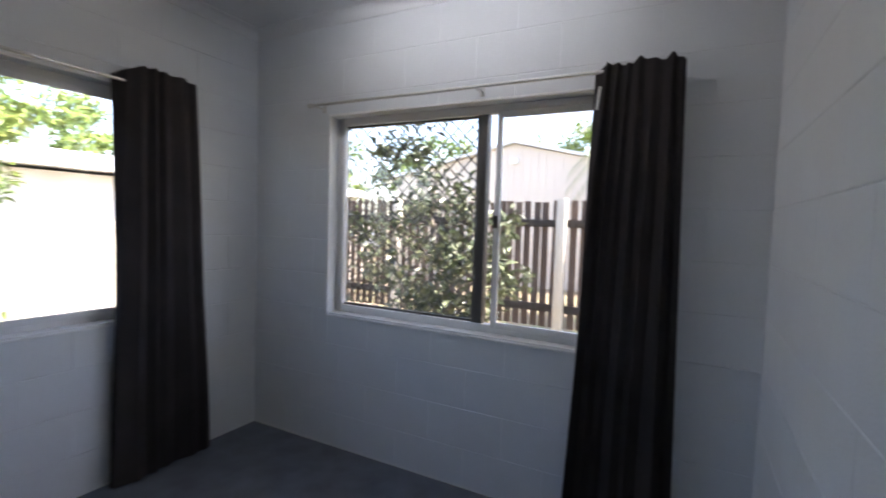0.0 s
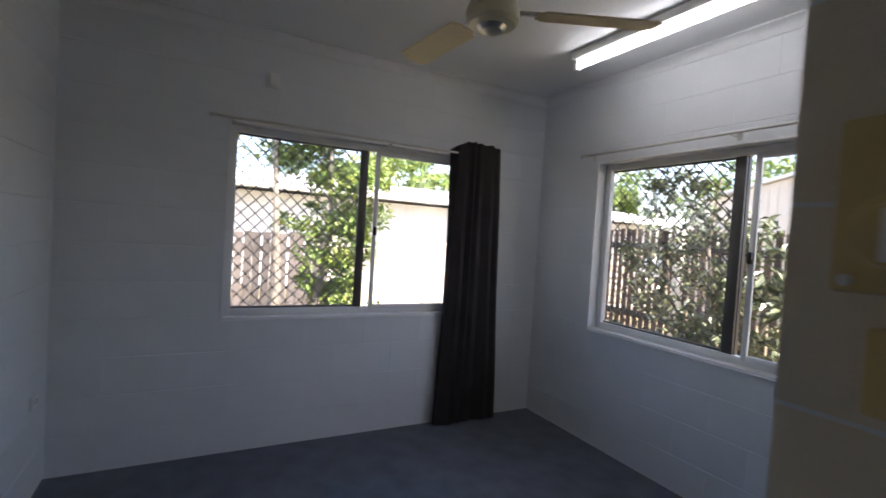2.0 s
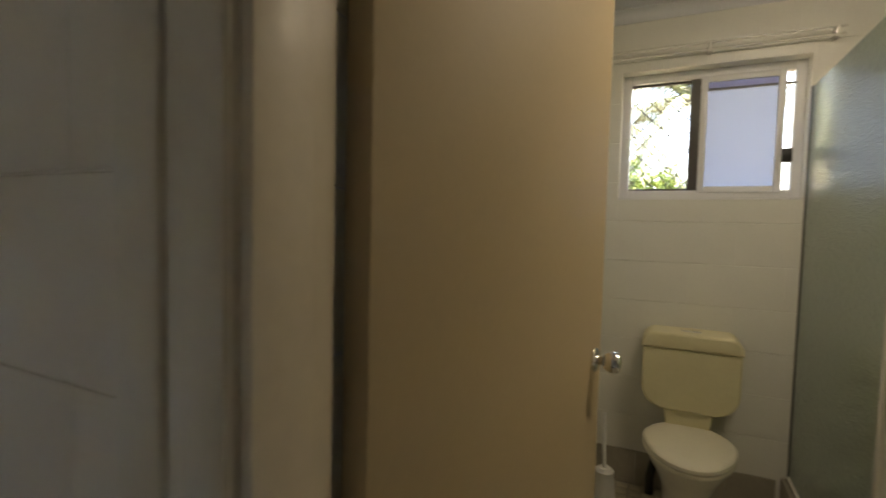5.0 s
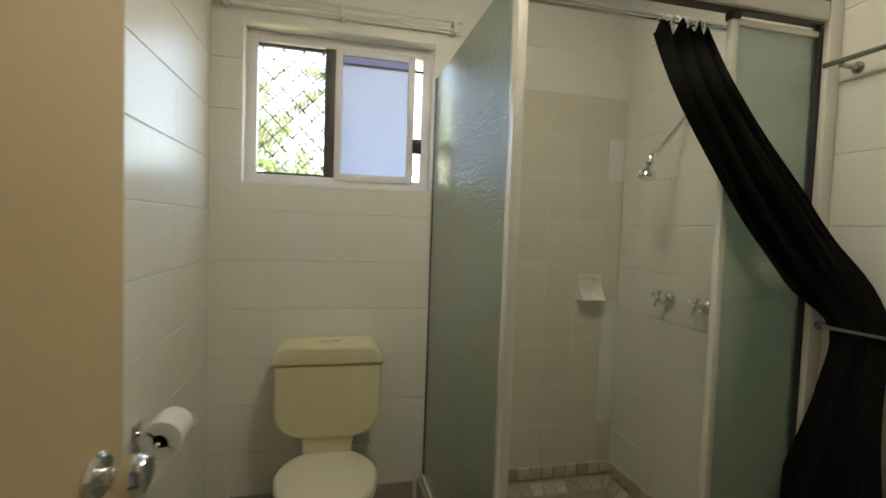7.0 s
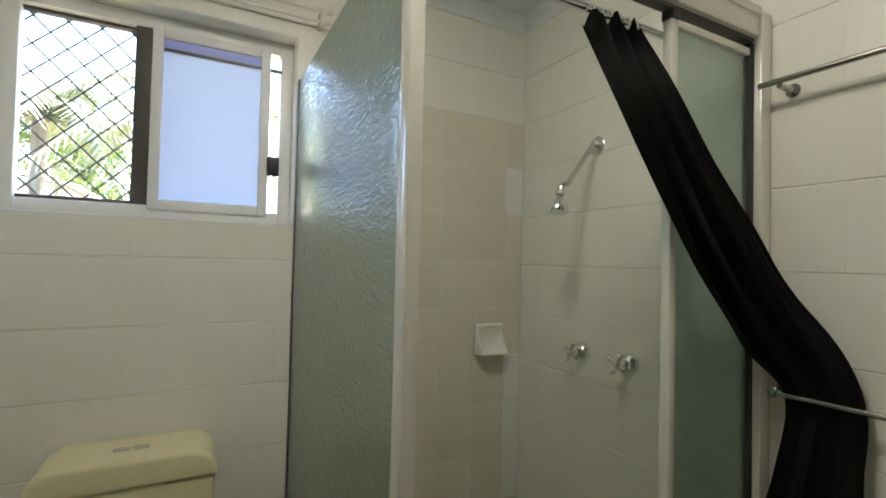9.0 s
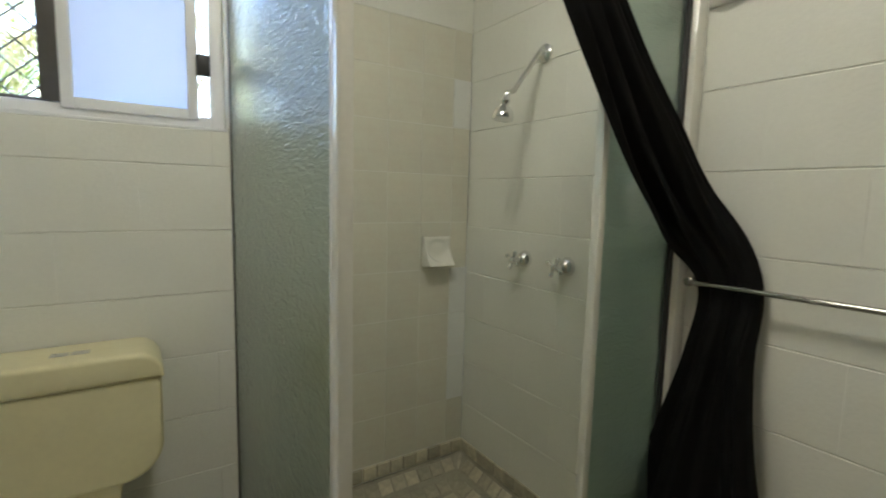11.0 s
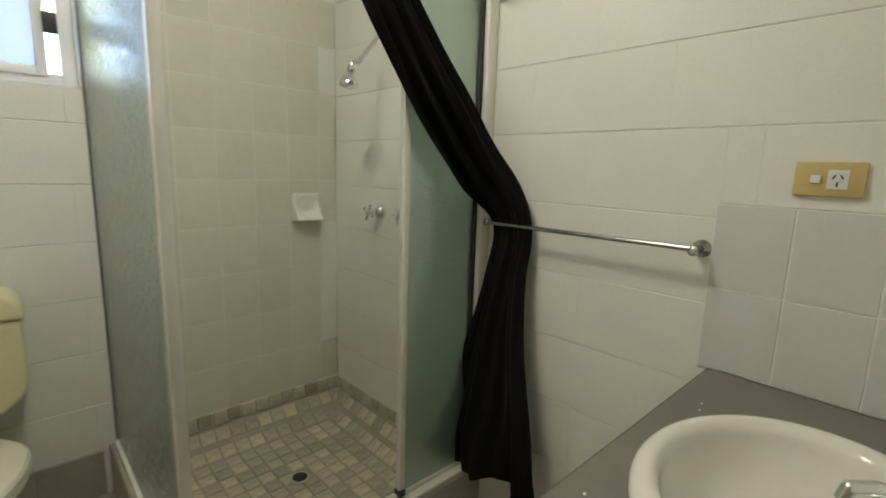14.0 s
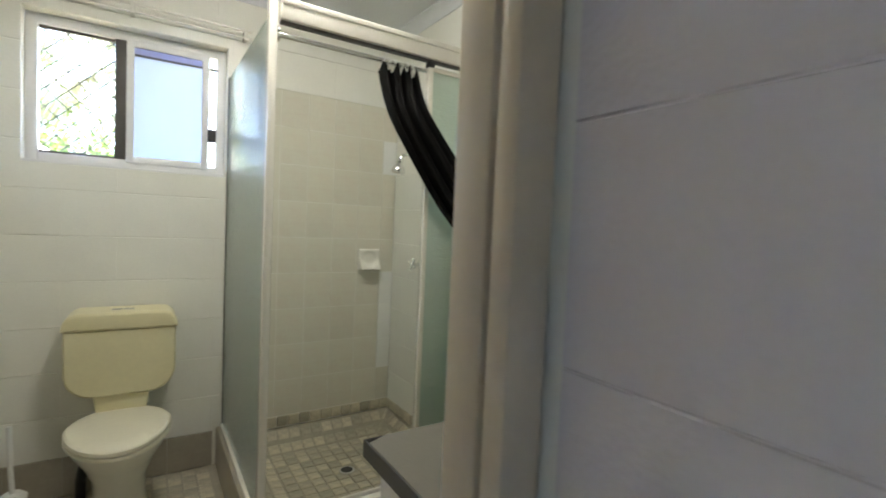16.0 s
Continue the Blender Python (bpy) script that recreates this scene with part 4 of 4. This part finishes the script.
    return (CXB + c * k, CYB + s * k)


top = thing("benchtop", bath(), "grey laminate vanity benchtop with a few chips", "benchtop")
part("surface", ring_plate(rect_rim, lambda i: (CXB + AXB * 0.93 * math.cos(2 * math.pi * i / 80), CYB + AYB * 0.93 * math.sin(2 * math.pi * i / 80)), 0.808, 0.848, 80), BENCH, top)
part("edge_strip", boxed(-0.8885, -2.228, 0.809, -0.8852, -1.6845, 0.8465), BENCH_EDGE, top, "dark edge strip")
part("edge_strip", boxed(-0.8885, -1.6838, 0.809, -0.002, -1.6805, 0.8465), BENCH_EDGE, top, "dark edge strip")
for cx, cy in ((-0.205, -1.735), (-0.235, -1.742), (-0.62, -1.72)):
    part("chip", lathe(bmesh.new(), [(0.0022, 0.848), (0.0018, 0.8483)], 7, (cx, cy, 0), sx=1.7), WHITE_PLASTIC, top, "pale chip in the laminate")
basin = thing("basin", bath(CXB, CYB, 0.848), "ivory oval drop-in basin with a chrome tap", "basin")
bowl = bmesh.new()
prof = [(1.0, 0.0), (1.0, 0.008), (0.99, 0.014), (0.97, 0.019), (0.94, 0.0225), (0.90, 0.024), (0.86, 0.0225), (0.825, 0.017), (0.80, 0.008)]
prof += [(0.80 * math.cos(k * math.pi / 28) ** 0.95, 0.008 - 0.138 * math.sin(k * math.pi / 28) ** 1.15) for k in range(1, 14)]
rings = []
for s, z in prof:
    oy = 0.03 * max(0.0, 0.9 - s)
    rings.append([bowl.verts.new((AXB * s * math.cos(2 * math.pi * i / 56), AYB * s * math.sin(2 * math.pi * i / 56) + oy, z)) for i in range(56)])
for a, b in zip(rings, rings[1:]):
    for i in range(56):
        bowl.faces.new((a[i], a[(i + 1) % 56], b[(i + 1) % 56], b[i]))
bowl.faces.new(rings[-1])
part("bowl", bowl, PORCELAIN, basin)
part("waste", lathe(bmesh.new(), [(0.022, -0.141), (0.022, -0.137), (0.015, -0.136)], 20), CHROME, basin)
tap = thing("basin_tap", bath(-0.40, -2.10, 0.866), "chrome basin mixer with ivory handles", "tap")
part("base", lathe(bmesh.new(), [(0.026, 0.0), (0.026, 0.012), (0.02, 0.03), (0.017, 0.045), (0.008, 0.05)], 24), CHROME, tap)
part("spout", sweep(bmesh.new(), [(0, 0, 0.035), (-0.02, 0.04, 0.06), (-0.06, 0.10, 0.07), (-0.075, 0.122, 0.066), (-0.078, 0.126, 0.05)], 0.0095), CHROME, tap)
for x in (-0.10, 0.10):
    part("stem", lathe(bmesh.new(), [(0.022, 0), (0.022, 0.012), (0.014, 0.02), (0.014, 0.03)], 20), CHROME, tap).location = (x, 0.0, 0)
    part("handle", lathe(bmesh.new(), [(0.022, 0.03), (0.03, 0.036), (0.033, 0.05), (0.03, 0.064), (0.012, 0.07)], 10), SEAT, tap, "ivory fluted handle").location = (x, 0.0, 0)

power_point(bath(0, -1.905, 1.257, 90), "yellowed power socket above the splashback", OLD_PLASTIC)
drain = thing("floor_drain", bath(-0.42, -0.42, 0.062), "round chrome shower drain", "drain")
part("rim", lathe(bmesh.new(), [(0.038, 0.0), (0.038, 0.004), (0.03, 0.006)], 28), STEEL, drain)
part("grate", lathe(bmesh.new(), [(0.029, 0.004), (0.029, 0.0065), (0.01, 0.0065)], 24), BLACK_PLASTIC, drain)

lampf = thing("ceiling_light", bath(-0.95, -1.06, CEIL), "round opal ceiling light, switched on", "ceiling light")
part("base", lathe(bmesh.new(), [(0.19, -0.03), (0.20, -0.02), (0.20, 0.0)], 32), WHITE_PLASTIC, lampf)
OPAL = bpy.data.materials.new("lit_opal")
OPAL.use_nodes = True
on = OPAL.node_tree.nodes["Principled BSDF"]
on.inputs["Base Color"].default_value = (0.85, 0.83, 0.78, 1)
on.inputs["Emission Color"].default_value = (1.0, 0.91, 0.74, 1)
on.inputs["Emission Strength"].default_value = LAMP
part("diffuser", lathe(bmesh.new(), [(0.03, -0.095), (0.10, -0.09), (0.165, -0.065), (0.185, -0.03)], 32), OPAL, lampf, "glowing opal bowl")

# ---- outside ----
GROUND = -0.2
LAWN = material("dry_lawn", (0.17, 0.125, 0.08), 0.95, vary=0.25, scale=2.5, bump=0.8, bump_scale=60, second=(0.13, 0.13, 0.05))
# pale tone with the glare of full sun put into the colour
SUNLIT_PALING = material("sunlit_paling", (0.55, 0.50, 0.42), 0.85, vary=0.15, scale=8, bump=0.5, bump_scale=40, stretch=(6, 6, 0.6), per_piece=0.15)
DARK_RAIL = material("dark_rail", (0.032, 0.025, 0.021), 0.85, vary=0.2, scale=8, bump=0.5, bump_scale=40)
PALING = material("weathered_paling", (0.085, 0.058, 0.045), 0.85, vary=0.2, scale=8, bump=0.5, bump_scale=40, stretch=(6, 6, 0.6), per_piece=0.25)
# same timber as the sunlit stretch, tree shade painted in as a darker tone
SHADED_PALING = material("shaded_paling", (0.10, 0.083, 0.074), 0.85, vary=0.3, scale=5, bump=0.5, bump_scale=40, stretch=(6, 6, 0.6), per_piece=0.35)
PALM_LEAF = material("pale_palm_leaf", (0.26, 0.30, 0.19), 0.5, vary=0.3, scale=3, second=(0.34, 0.36, 0.22))
BARK = material("grey_bark", (0.28, 0.24, 0.19), 0.9, vary=0.25, scale=9, bump=0.8, bump_scale=40, stretch=(3, 3, 0.7))
LEAF = material("leaf_green", (0.16, 0.24, 0.06), 0.45, vary=0.35, scale=3, second=(0.24, 0.28, 0.06))
LEAF_DARK = material("leaf_dark", (0.06, 0.08, 0.04), 0.3, vary=0.4, scale=7, second=(0.19, 0.21, 0.12))
SHED = material("cream_steel_sheet", (0.66, 0.585, 0.50), 0.5, vary=0.05, scale=2)
ROOF_WHITE = material("pale_roof_sheet", (0.66, 0.67, 0.68), 0.45, vary=0.06, scale=1.5)
WHITE_WALL = material("white_render", (0.78, 0.76, 0.72), 0.8, vary=0.06, scale=1.5)
single("ground", boxed(-400, -400, GROUND - 0.3, 400, 400, GROUND), LAWN, pose(0, 0, 0), "dry patchy lawn reaching to the horizon", "ground", kind="structure")


def paling_fence(m, length, height, pitch, width, label, post_gap=2.4, z0=0.0, mat=None, post_mat=None, side=1):
    """Upright palings on two rails with posts; x along, y towards the house; side -1 turns the palings to the house."""
    ob = thing("fence", m, label, "fence")
    mat = mat or PALING
    for z in (z0 + 0.22, height - 0.32):
        part("rail", boxed(0, min(-0.045 * side, -0.002 * side), z, length, max(-0.045 * side, -0.002 * side), z + 0.095, bevel=0.004), DARK_RAIL if mat == PALING else mat, ob)
    n = int(length / post_gap)
    for i in range(n + 1):
        part("post", boxed(i * post_gap, min(0, 0.11 * side), -0.25, i * post_gap + 0.11, max(0, 0.11 * side), height + 0.04 * side, bevel=0.006), post_mat or mat, ob, "square timber post")
    rnd = random.Random(int(length * 10))
    me = []
    for k in range(4):
        bm = boxed(-width / 2, min(-0.066 * side, -0.0455 * side), z0 + 0.02, width / 2, max(-0.066 * side, -0.0455 * side), height + (k - 1.5) * 0.012, bevel=0.003)
        for v in bm.verts:
            if v.co.z > 1:
                v.co.x *= 0.96
        me.append(mesh("paling", bm, mat, False))
    for i in range(int(length / pitch)):
        p = new("paling", me[rnd.randrange(4)])
        p.parent = ob
        p.matrix_local = pose(i * pitch + width / 2, 0, 0, 0, rnd.uniform(-0.5, 0.5), 0)
    return ob


# one west fence in two colours: full sun, then painted tree shade
paling_fence(pose(-5.0, 8.0, GROUND, 0, 0, -90), 8.4, 1.42, 0.125, 0.112, "sunlit timber paling fence across the yard", mat=SUNLIT_PALING, side=-1)
paling_fence(pose(-5.0, -0.4, GROUND, 0, 0, -90), 8.6, 1.42, 0.135, 0.127, "paling fence behind a slim tree, coloured dark as if shaded", mat=SHADED_PALING, side=-1)
paling_fence(pose(8.275, 3.75, GROUND, 0, 0, 180), 14.0, 1.83, 0.118, 0.087, "weathered brown paling fence with gaps of light", z0=0.22, post_mat=SUNLIT_PALING)


def shed(m, w, d, wall_h, ridge, label, wall_mat, name="shed"):
    """A gabled building; its gable faces -y."""
    ob = thing(name, m, label, "building")
    prof = [(-w / 2, 0), (w / 2, 0), (w / 2, wall_h), (0, ridge), (-w / 2, wall_h)]
    part("wall", rounded_slab(prof, 0, d), wall_mat, ob)
    for k in range(int(w / 0.2)):
        x = -w / 2 + 0.1 + k * 0.2
        top = ridge - (ridge - wall_h) * abs(x) / (w / 2)
        part("rib", boxed(x - 0.015, -0.02, 0.02, x + 0.015, 0.004, top - 0.05), wall_mat, ob)
    for s in (-1, 1):
        roof = rounded_slab([(0, ridge + 0.02), (0, ridge + 0.09), (s * (w / 2 + 0.2), wall_h - (ridge - wall_h) * 0.4 / w + 0.09), (s * (w / 2 + 0.2), wall_h - (ridge - wall_h) * 0.4 / w + 0.02)], -0.15, d + 0.15)
        part("roof", roof, ROOF_WHITE, ob, "pale metal roof sheet")
    part("light", boxed(-0.1, -0.12, ridge - 0.5, 0.1, 0.0, ridge - 0.36, bevel=0.02), WHITE_PLASTIC, ob)
    return ob


shed(pose(-1.55, 9.2, GROUND), 7.0, 6.0, 2.75, 3.55, "beige corrugated shed with a gabled roof", SHED)
house = thing("house", pose(-9.5, -9, GROUND), "long white house with a pale metal roof", "building")
part("wall", boxed(-5, 0, 0, 0, 22, 2.35), WHITE_WALL, house)
part("roof", rounded_slab([(0.6, 2.42), (0.6, 2.62), (-3, 3.15), (-6, 2.62), (-6, 2.42)], -0.6, 22.6), ROOF_WHITE, house, "pale low-pitched metal roof")
part("gutter", boxed(0.6, -0.6, 2.4, 0.72, 22.6, 2.54, bevel=0.02), WHITE_METAL, house)
part("door", boxed(0.002, 13.4, 0, 0.05, 16.5, 2.05, bevel=0.01), WHITE_METAL, house, "wide white garage door")


def leaf_cloud(bm, rnd, centre, radius, count, size, squash=0.8):
    for _ in range(count):
        d = Vector((rnd.gauss(0, 1), rnd.gauss(0, 1), rnd.gauss(0, 1) * squash)).normalized() * radius * (rnd.random() ** 0.45)
        p = Vector(centre) + d
        q = Euler((rnd.uniform(-1.0, 1.0), rnd.uniform(-1.0, 1.0), rnd.uniform(0, 6.28))).to_matrix()
        l = size * rnd.uniform(0.7, 1.3)
        w = l * 0.36
        vs = [bm.verts.new(p + q @ Vector(c)) for c in ((-l / 2, 0, 0), (0, -w / 2, 0.12 * l), (l / 2, 0, -0.06 * l), (0, w / 2, 0.12 * l))]
        bm.faces.new((vs[0], vs[1], vs[2]))
        bm.faces.new((vs[0], vs[2], vs[3]))


def tree(name, m, trunks, crown, leaf, size, label, seed, category="tree", trunk_r=0.05):
    """Tapered trunks that fork into limbs, and a ragged crown of clumps with gaps. crown: (centre, radius, leaves)."""
    rnd = random.Random(seed)
    ob = thing(name, m, label, category)
    bm = bmesh.new()
    for pts in trunks:
        n = len(pts) - 1
        for i in range(n):
            tube(bm, pts[i], pts[i + 1], trunk_r * (1 - 0.7 * i / n), trunk_r * (1 - 0.7 * (i + 1) / n), seg=9)
    for c, r, _ in crown:
        root = min((p for pts in trunks for p in pts), key=lambda q: (Vector(q) - Vector(c)).length)
        tube(bm, root, c, trunk_r * 0.25, trunk_r * 0.1, seg=6)
    part("trunk", bm, BARK, ob)
    cr = bmesh.new()
    for c, r, k in crown:
        for _ in range(5):
            o = Vector((rnd.gauss(0, 1), rnd.gauss(0, 1), rnd.gauss(0, 0.8))) * r * 0.5
            leaf_cloud(cr, rnd, Vector(c) + o, r * rnd.uniform(0.35, 0.6), k // 5, size)
    part("crown", cr, leaf, ob)
    return ob


# slim tree before the west window
tree("tree", pose(-2.6, -1.35, GROUND), [[(0, -0.25, -0.1), (0.02, -0.22, 0.9), (-0.02, -0.28, 2.0), (0.0, -0.35, 3.2)], [(0, 0.28, -0.1), (0.03, 0.22, 0.7), (0.0, 0.36, 1.5), (0.05, 0.30, 2.6)]],
     [((0, 0.2, 2.3), 0.55, 1100), ((0.05, 0.5, 1.75), 0.48, 1000), ((0, 0.45, 1.15), 0.45, 800), ((0.1, 0.55, 0.55), 0.42, 600), ((0, -0.5, 2.9), 0.6, 700), ((0, 0.6, 3.0), 0.7, 1100), ((0, -0.2, 0.3), 0.3, 200), ((0, 0.0, 1.6), 0.3, 260), ((0.05, 0.15, 2.75), 0.55, 1000), ((0, 0.75, 2.25), 0.5, 800), ((0, 0.7, 1.4), 0.4, 600), ((0, 0.35, 0.8), 0.35, 500)],
     LEAF, 0.10, "slim leafy tree with pale twin trunks", 11, trunk_r=0.055)
# bushy shrub before the north window
tree("shrub", pose(0.35, 1.75, GROUND), [[(0, 0, -0.1), (0.05, 0, 0.8), (-0.1, 0.05, 1.6), (0, 0, 2.2)], [(0.1, 0, -0.1), (0.35, 0, 0.7), (0.55, 0.05, 1.2)], [(-0.1, 0, -0.1), (-0.4, 0.05, 0.8), (-0.5, 0, 1.5)]],
     [((-0.05, 0, 1.75), 0.5, 420), ((0.35, 0, 1.35), 0.4, 340), ((-0.5, 0, 1.3), 0.45, 340), ((0.1, 0.0, 0.9), 0.5, 420), ((0.45, -0.05, 0.75), 0.38, 260), ((-0.55, 0, 0.7), 0.4, 230), ((0.0, 0.0, 2.2), 0.4, 260), ((0.75, -0.1, 1.45), 0.2, 70), ((0.75, -0.1, 0.95), 0.2, 70)],
     LEAF_DARK, 0.115, "glossy bushy shrub beside the house wall", 5, "shrub", 0.03)
rnd0 = random.Random(4)
for i, (x, y, r, s) in enumerate(((-17, 4, 3.0, 9), (-16, 9, 3.2, 13), (-19, -4, 3.4, 17), (-14, 15, 3.0, 19), (2.5, 19, 2.6, 23), (-4, 20, 3.0, 29), (-9, 18, 3.0, 31), (-18, -12, 3.2, 33), (-1.2, 21, 5.0, 37))):
    tree("tree", pose(x, y, GROUND), [[(0, 0, -0.2), (0.1, 0, 1.6), (0, 0.1, 3.4)]],
         [((rnd0.uniform(-1.6, 1.6), rnd0.uniform(-1.6, 1.6), r * 0.9 + rnd0.uniform(0.2, 1.9)), 1.3, 420) for _ in range(7)], LEAF, 0.34, "broad leafy tree beyond the fences", s, trunk_r=0.16)


def palm(m, height, fronds, length, seed):
    """A palm: ringed trunk, arching fronds with paired leaflets."""
    rnd = random.Random(seed)
    ob = thing("palm_tree", m, "feathery green palm outside the bathroom window", "palm")
    bm = bmesh.new()
    for i in range(8):
        tube(bm, (0, 0, height * i / 8 - 0.1), (0, 0, height * (i + 1) / 8 - 0.1), 0.085, 0.075, seg=12)
    part("trunk", bm, BARK, ob)
    for k in range(fronds):
        az, up = 2 * math.pi * k / fronds + rnd.uniform(-0.2, 0.2), rnd.uniform(0.2, 1.15)
        fb = bmesh.new()
        prev = Vector((0, 0, height - 0.12))
        for i in range(1, 15):
            s = i / 14
            p = Vector((math.cos(az) * length * s * math.cos(up * (1 - 0.4 * s)), math.sin(az) * length * s * math.cos(up * (1 - 0.4 * s)), height - 0.12 + length * (math.sin(up) * s - 0.85 * s * s)))
            tube(fb, prev, p, 0.012 * (1.1 - s), seg=5)
            d = (p - prev).normalized()
            across = d.cross(Vector((0, 0, 1))).normalized()
            for sd in (-1, 1):
                for q in (0.25, 0.75):
                    o = prev.lerp(p, q)
                    tip = o + across * sd * 0.34 * (1 - 0.6 * s) + d * 0.16 + Vector((0, 0, -0.12))
                    vs = [fb.verts.new(c) for c in (o - d * 0.026, o + d * 0.026, tip)]
                    fb.faces.new(vs)
            prev = p
        part("frond", fb, PALM_LEAF, ob)
    return ob


palm(pose(BX - 1.2, BY + 4.2, GROUND), 3.3, 17, 1.7, 3)
palm(pose(BX - 2.9, BY + 5.4, GROUND), 3.3, 24, 1.9, 7)

fence_box = thing("utility_box", pose(-1.88, 3.70, 0.92), "small pale metal box fixed to the paling fence", "box")
part("case", boxed(-0.17, 0.0, 0.0, 0.17, 0.0975, 0.25, bevel=0.008), WHITE_METAL, fence_box)
part("door", boxed(-0.155, -0.008, 0.015, 0.155, -0.0005, 0.235, bevel=0.003), WHITE_METAL, fence_box)

# ---- tiles and blocks ----
tiled = WALLS["wall_bath_north"]
WHITE_TILE = material("white_spare_tile", (0.80, 0.80, 0.76), 0.18, vary=0.02, per_piece=0.02)
for row in range(9):
    z1 = 2.005 - 0.197 * row
    z0 = max(z1 - 0.197, 0.232)
    cols = [(0.0, 0.088)] + [(0.088 + 0.15 * k, min(0.238 + 0.15 * k, 0.953)) for k in range(6)]
    for k, (a, b) in enumerate(cols):
        spare = k == 0 and row in (1, 5, 6, 7)
        piece(tiled, "tile", WHITE_TILE if spare else WALL_TILE, (a, b, z0, z1), 0.0012 if not spare else 0.003, 0.0028, None, -0.003, 0.85)
splash = WALLS["wall_bath_east"]
WHITE_GROUT = material("white_grout", (0.84, 0.83, 0.80), 0.8, vary=0.06, scale=20)
part("grout", boxed(0.0, -0.0029, 0.849, 0.5725, 0.0012, 1.231), WHITE_GROUT, splash)
for row, (z0, z1) in enumerate(((0.848, 1.04), (1.04, 1.232))):
    for k in range(4):
        a1 = 0.573 - 0.148 * k
        piece(splash, "tile", SPLASH_TILE, (max(a1 - 0.148, 0.0), a1, z0, z1), 0.0022, 0.0052, None, 0.0008, 0.85)
for nm, lo, hi, z in (("wall_bath_north", 0.99, 1.85, 0.215), ("wall_bath_west", 0.0, 2.2, 0.215)):
    u = lo
    while u < hi - 0.01:
        piece(WALLS[nm], "skirting_tile", SKIRT_TILE, (u, min(u + 0.2, hi), BATH_Z, z), 0.010, 0.002, None, -0.003)
        u += 0.2


def tumbled(name, w):
    """A small stone tile with worn edges, its top at z = 0."""
    g = w / 2
    vs = [(x * g, y * g, -0.008) for x, y in ((-1, -1), (1, -1), (1, 1), (-1, 1))] + [(x * (g - 0.0012), y * (g - 0.0012), -0.002) for x, y in ((-1, -1), (1, -1), (1, 1), (-1, 1))] + [(x * (g - 0.004), y * (g - 0.004), 0) for x, y in ((-1, -1), (1, -1), (1, 1), (-1, 1))]
    fs = [(8, 9, 10, 11)] + [(a + i, a + (i + 1) % 4, a + 4 + (i + 1) % 4, a + 4 + i) for a in (0, 4) for i in range(4)]
    me = bpy.data.meshes.new(name)
    me.from_pydata(vs, [], fs)
    me.materials.append(MOSAIC)
    return me


def cove(x, y):
    """Height of the shower floor: it falls to the drain and curves up at the walls and hob."""
    d = min(-x, -y, x - (PX + 0.04), y - (PY + 0.045))
    rise = 0.10 * max(0.0, 1 - d / 0.16) ** 2
    return 0.062 + 0.02 * math.hypot(x + 0.42, y + 0.42) + rise


TILE = tumbled("mosaic_tile", 0.0565)
rt = random.Random(21)
bm = bmesh.new()
N = 30
grid = [[bm.verts.new(((PX + 0.04) * i / N, (PY + 0.045) * j / N, cove((PX + 0.04) * i / N, (PY + 0.045) * j / N) - 0.0045)) for j in range(N + 1)] for i in range(N + 1)]
for i in range(N):
    for j in range(N):
        bm.faces.new((grid[i][j], grid[i + 1][j], grid[i + 1][j + 1], grid[i][j + 1]))
shower_floor = single("floor_shower", bm, GROUT, bath(), "grouted dished shower floor of stone mosaic", "floor", kind="structure")
PITCH = 0.061
for i in range(15):
    for j in range(15):
        x, y = -0.0305 - i * PITCH, -0.0305 - j * PITCH
        if x < PX + 0.055 or y < PY + 0.06 or math.hypot(x + 0.42, y + 0.42) < 0.038:
            continue
        e = 0.01
        nx, ny = (cove(x + e, y) - cove(x - e, y)) / (2 * e), (cove(x, y + e) - cove(x, y - e)) / (2 * e)
        t = new("mosaic_tile", TILE)
        t.parent = shower_floor
        t.matrix_local = Matrix.Translation((x, y, cove(x, y) + 0.001)) @ Vector((0, 0, 1)).rotation_difference(Vector((-nx, -ny, 1))).to_matrix().to_4x4() @ pose(0, 0, 0, 0, 0, rt.uniform(-1.5, 1.5))
for wall, k0, flip in ((WALLS["wall_bath_north"], 0.0, False), (WALLS["wall_bath_east"], 2.23, True)):
    for i in range(15):
        a = i * PITCH if not flip else 2.23 - (i + 1) * PITCH
        piece(wall, "mosaic_tile", MOSAIC, (a, a + PITCH - 0.002, 0.172, 0.230), 0.011, 0.006, None, -0.003)
floor_ob = bpy.data.objects["floor_bath"]
rest = []
for i in range(30):
    for j in range(36):
        x, y = -1.83 + i * PITCH, -0.04 - j * PITCH
        if y < -2.2 or (x > PX - 0.055 and y > PY - 0.07) or x > -0.03:
            continue
        if x < PX - 0.04 and y > -1.25:
            t = new("mosaic_tile", TILE)
            t.parent = floor_ob
            t.location = (BX + x, BY + y, BATH_Z + 0.001)
        else:
            rest.append((x, y))
bm = bmesh.new()
for x, y in rest:
    g = 0.028
    vs = [bm.verts.new((x + a * g, y + b * g, z)) for z in (-0.004, 0.001) for a, b in ((-1, -1), (1, -1), (1, 1), (-1, 1))]
    bm.faces.new(vs[4:])
    for k in range(4):
        bm.faces.new((vs[k], vs[(k + 1) % 4], vs[4 + (k + 1) % 4], vs[4 + k]))
single("floor_mosaic", bm, MOSAIC, bath(0, 0, BATH_Z), "stone mosaic tiles of the bathroom floor", "floor", kind="stuff")
for ob, n, m, r, j, g, sg in PENDING:
    piece(ob, n, m, r, j, g, 0.0003 if ob.name == "wall_passage_end" else sg, -j)
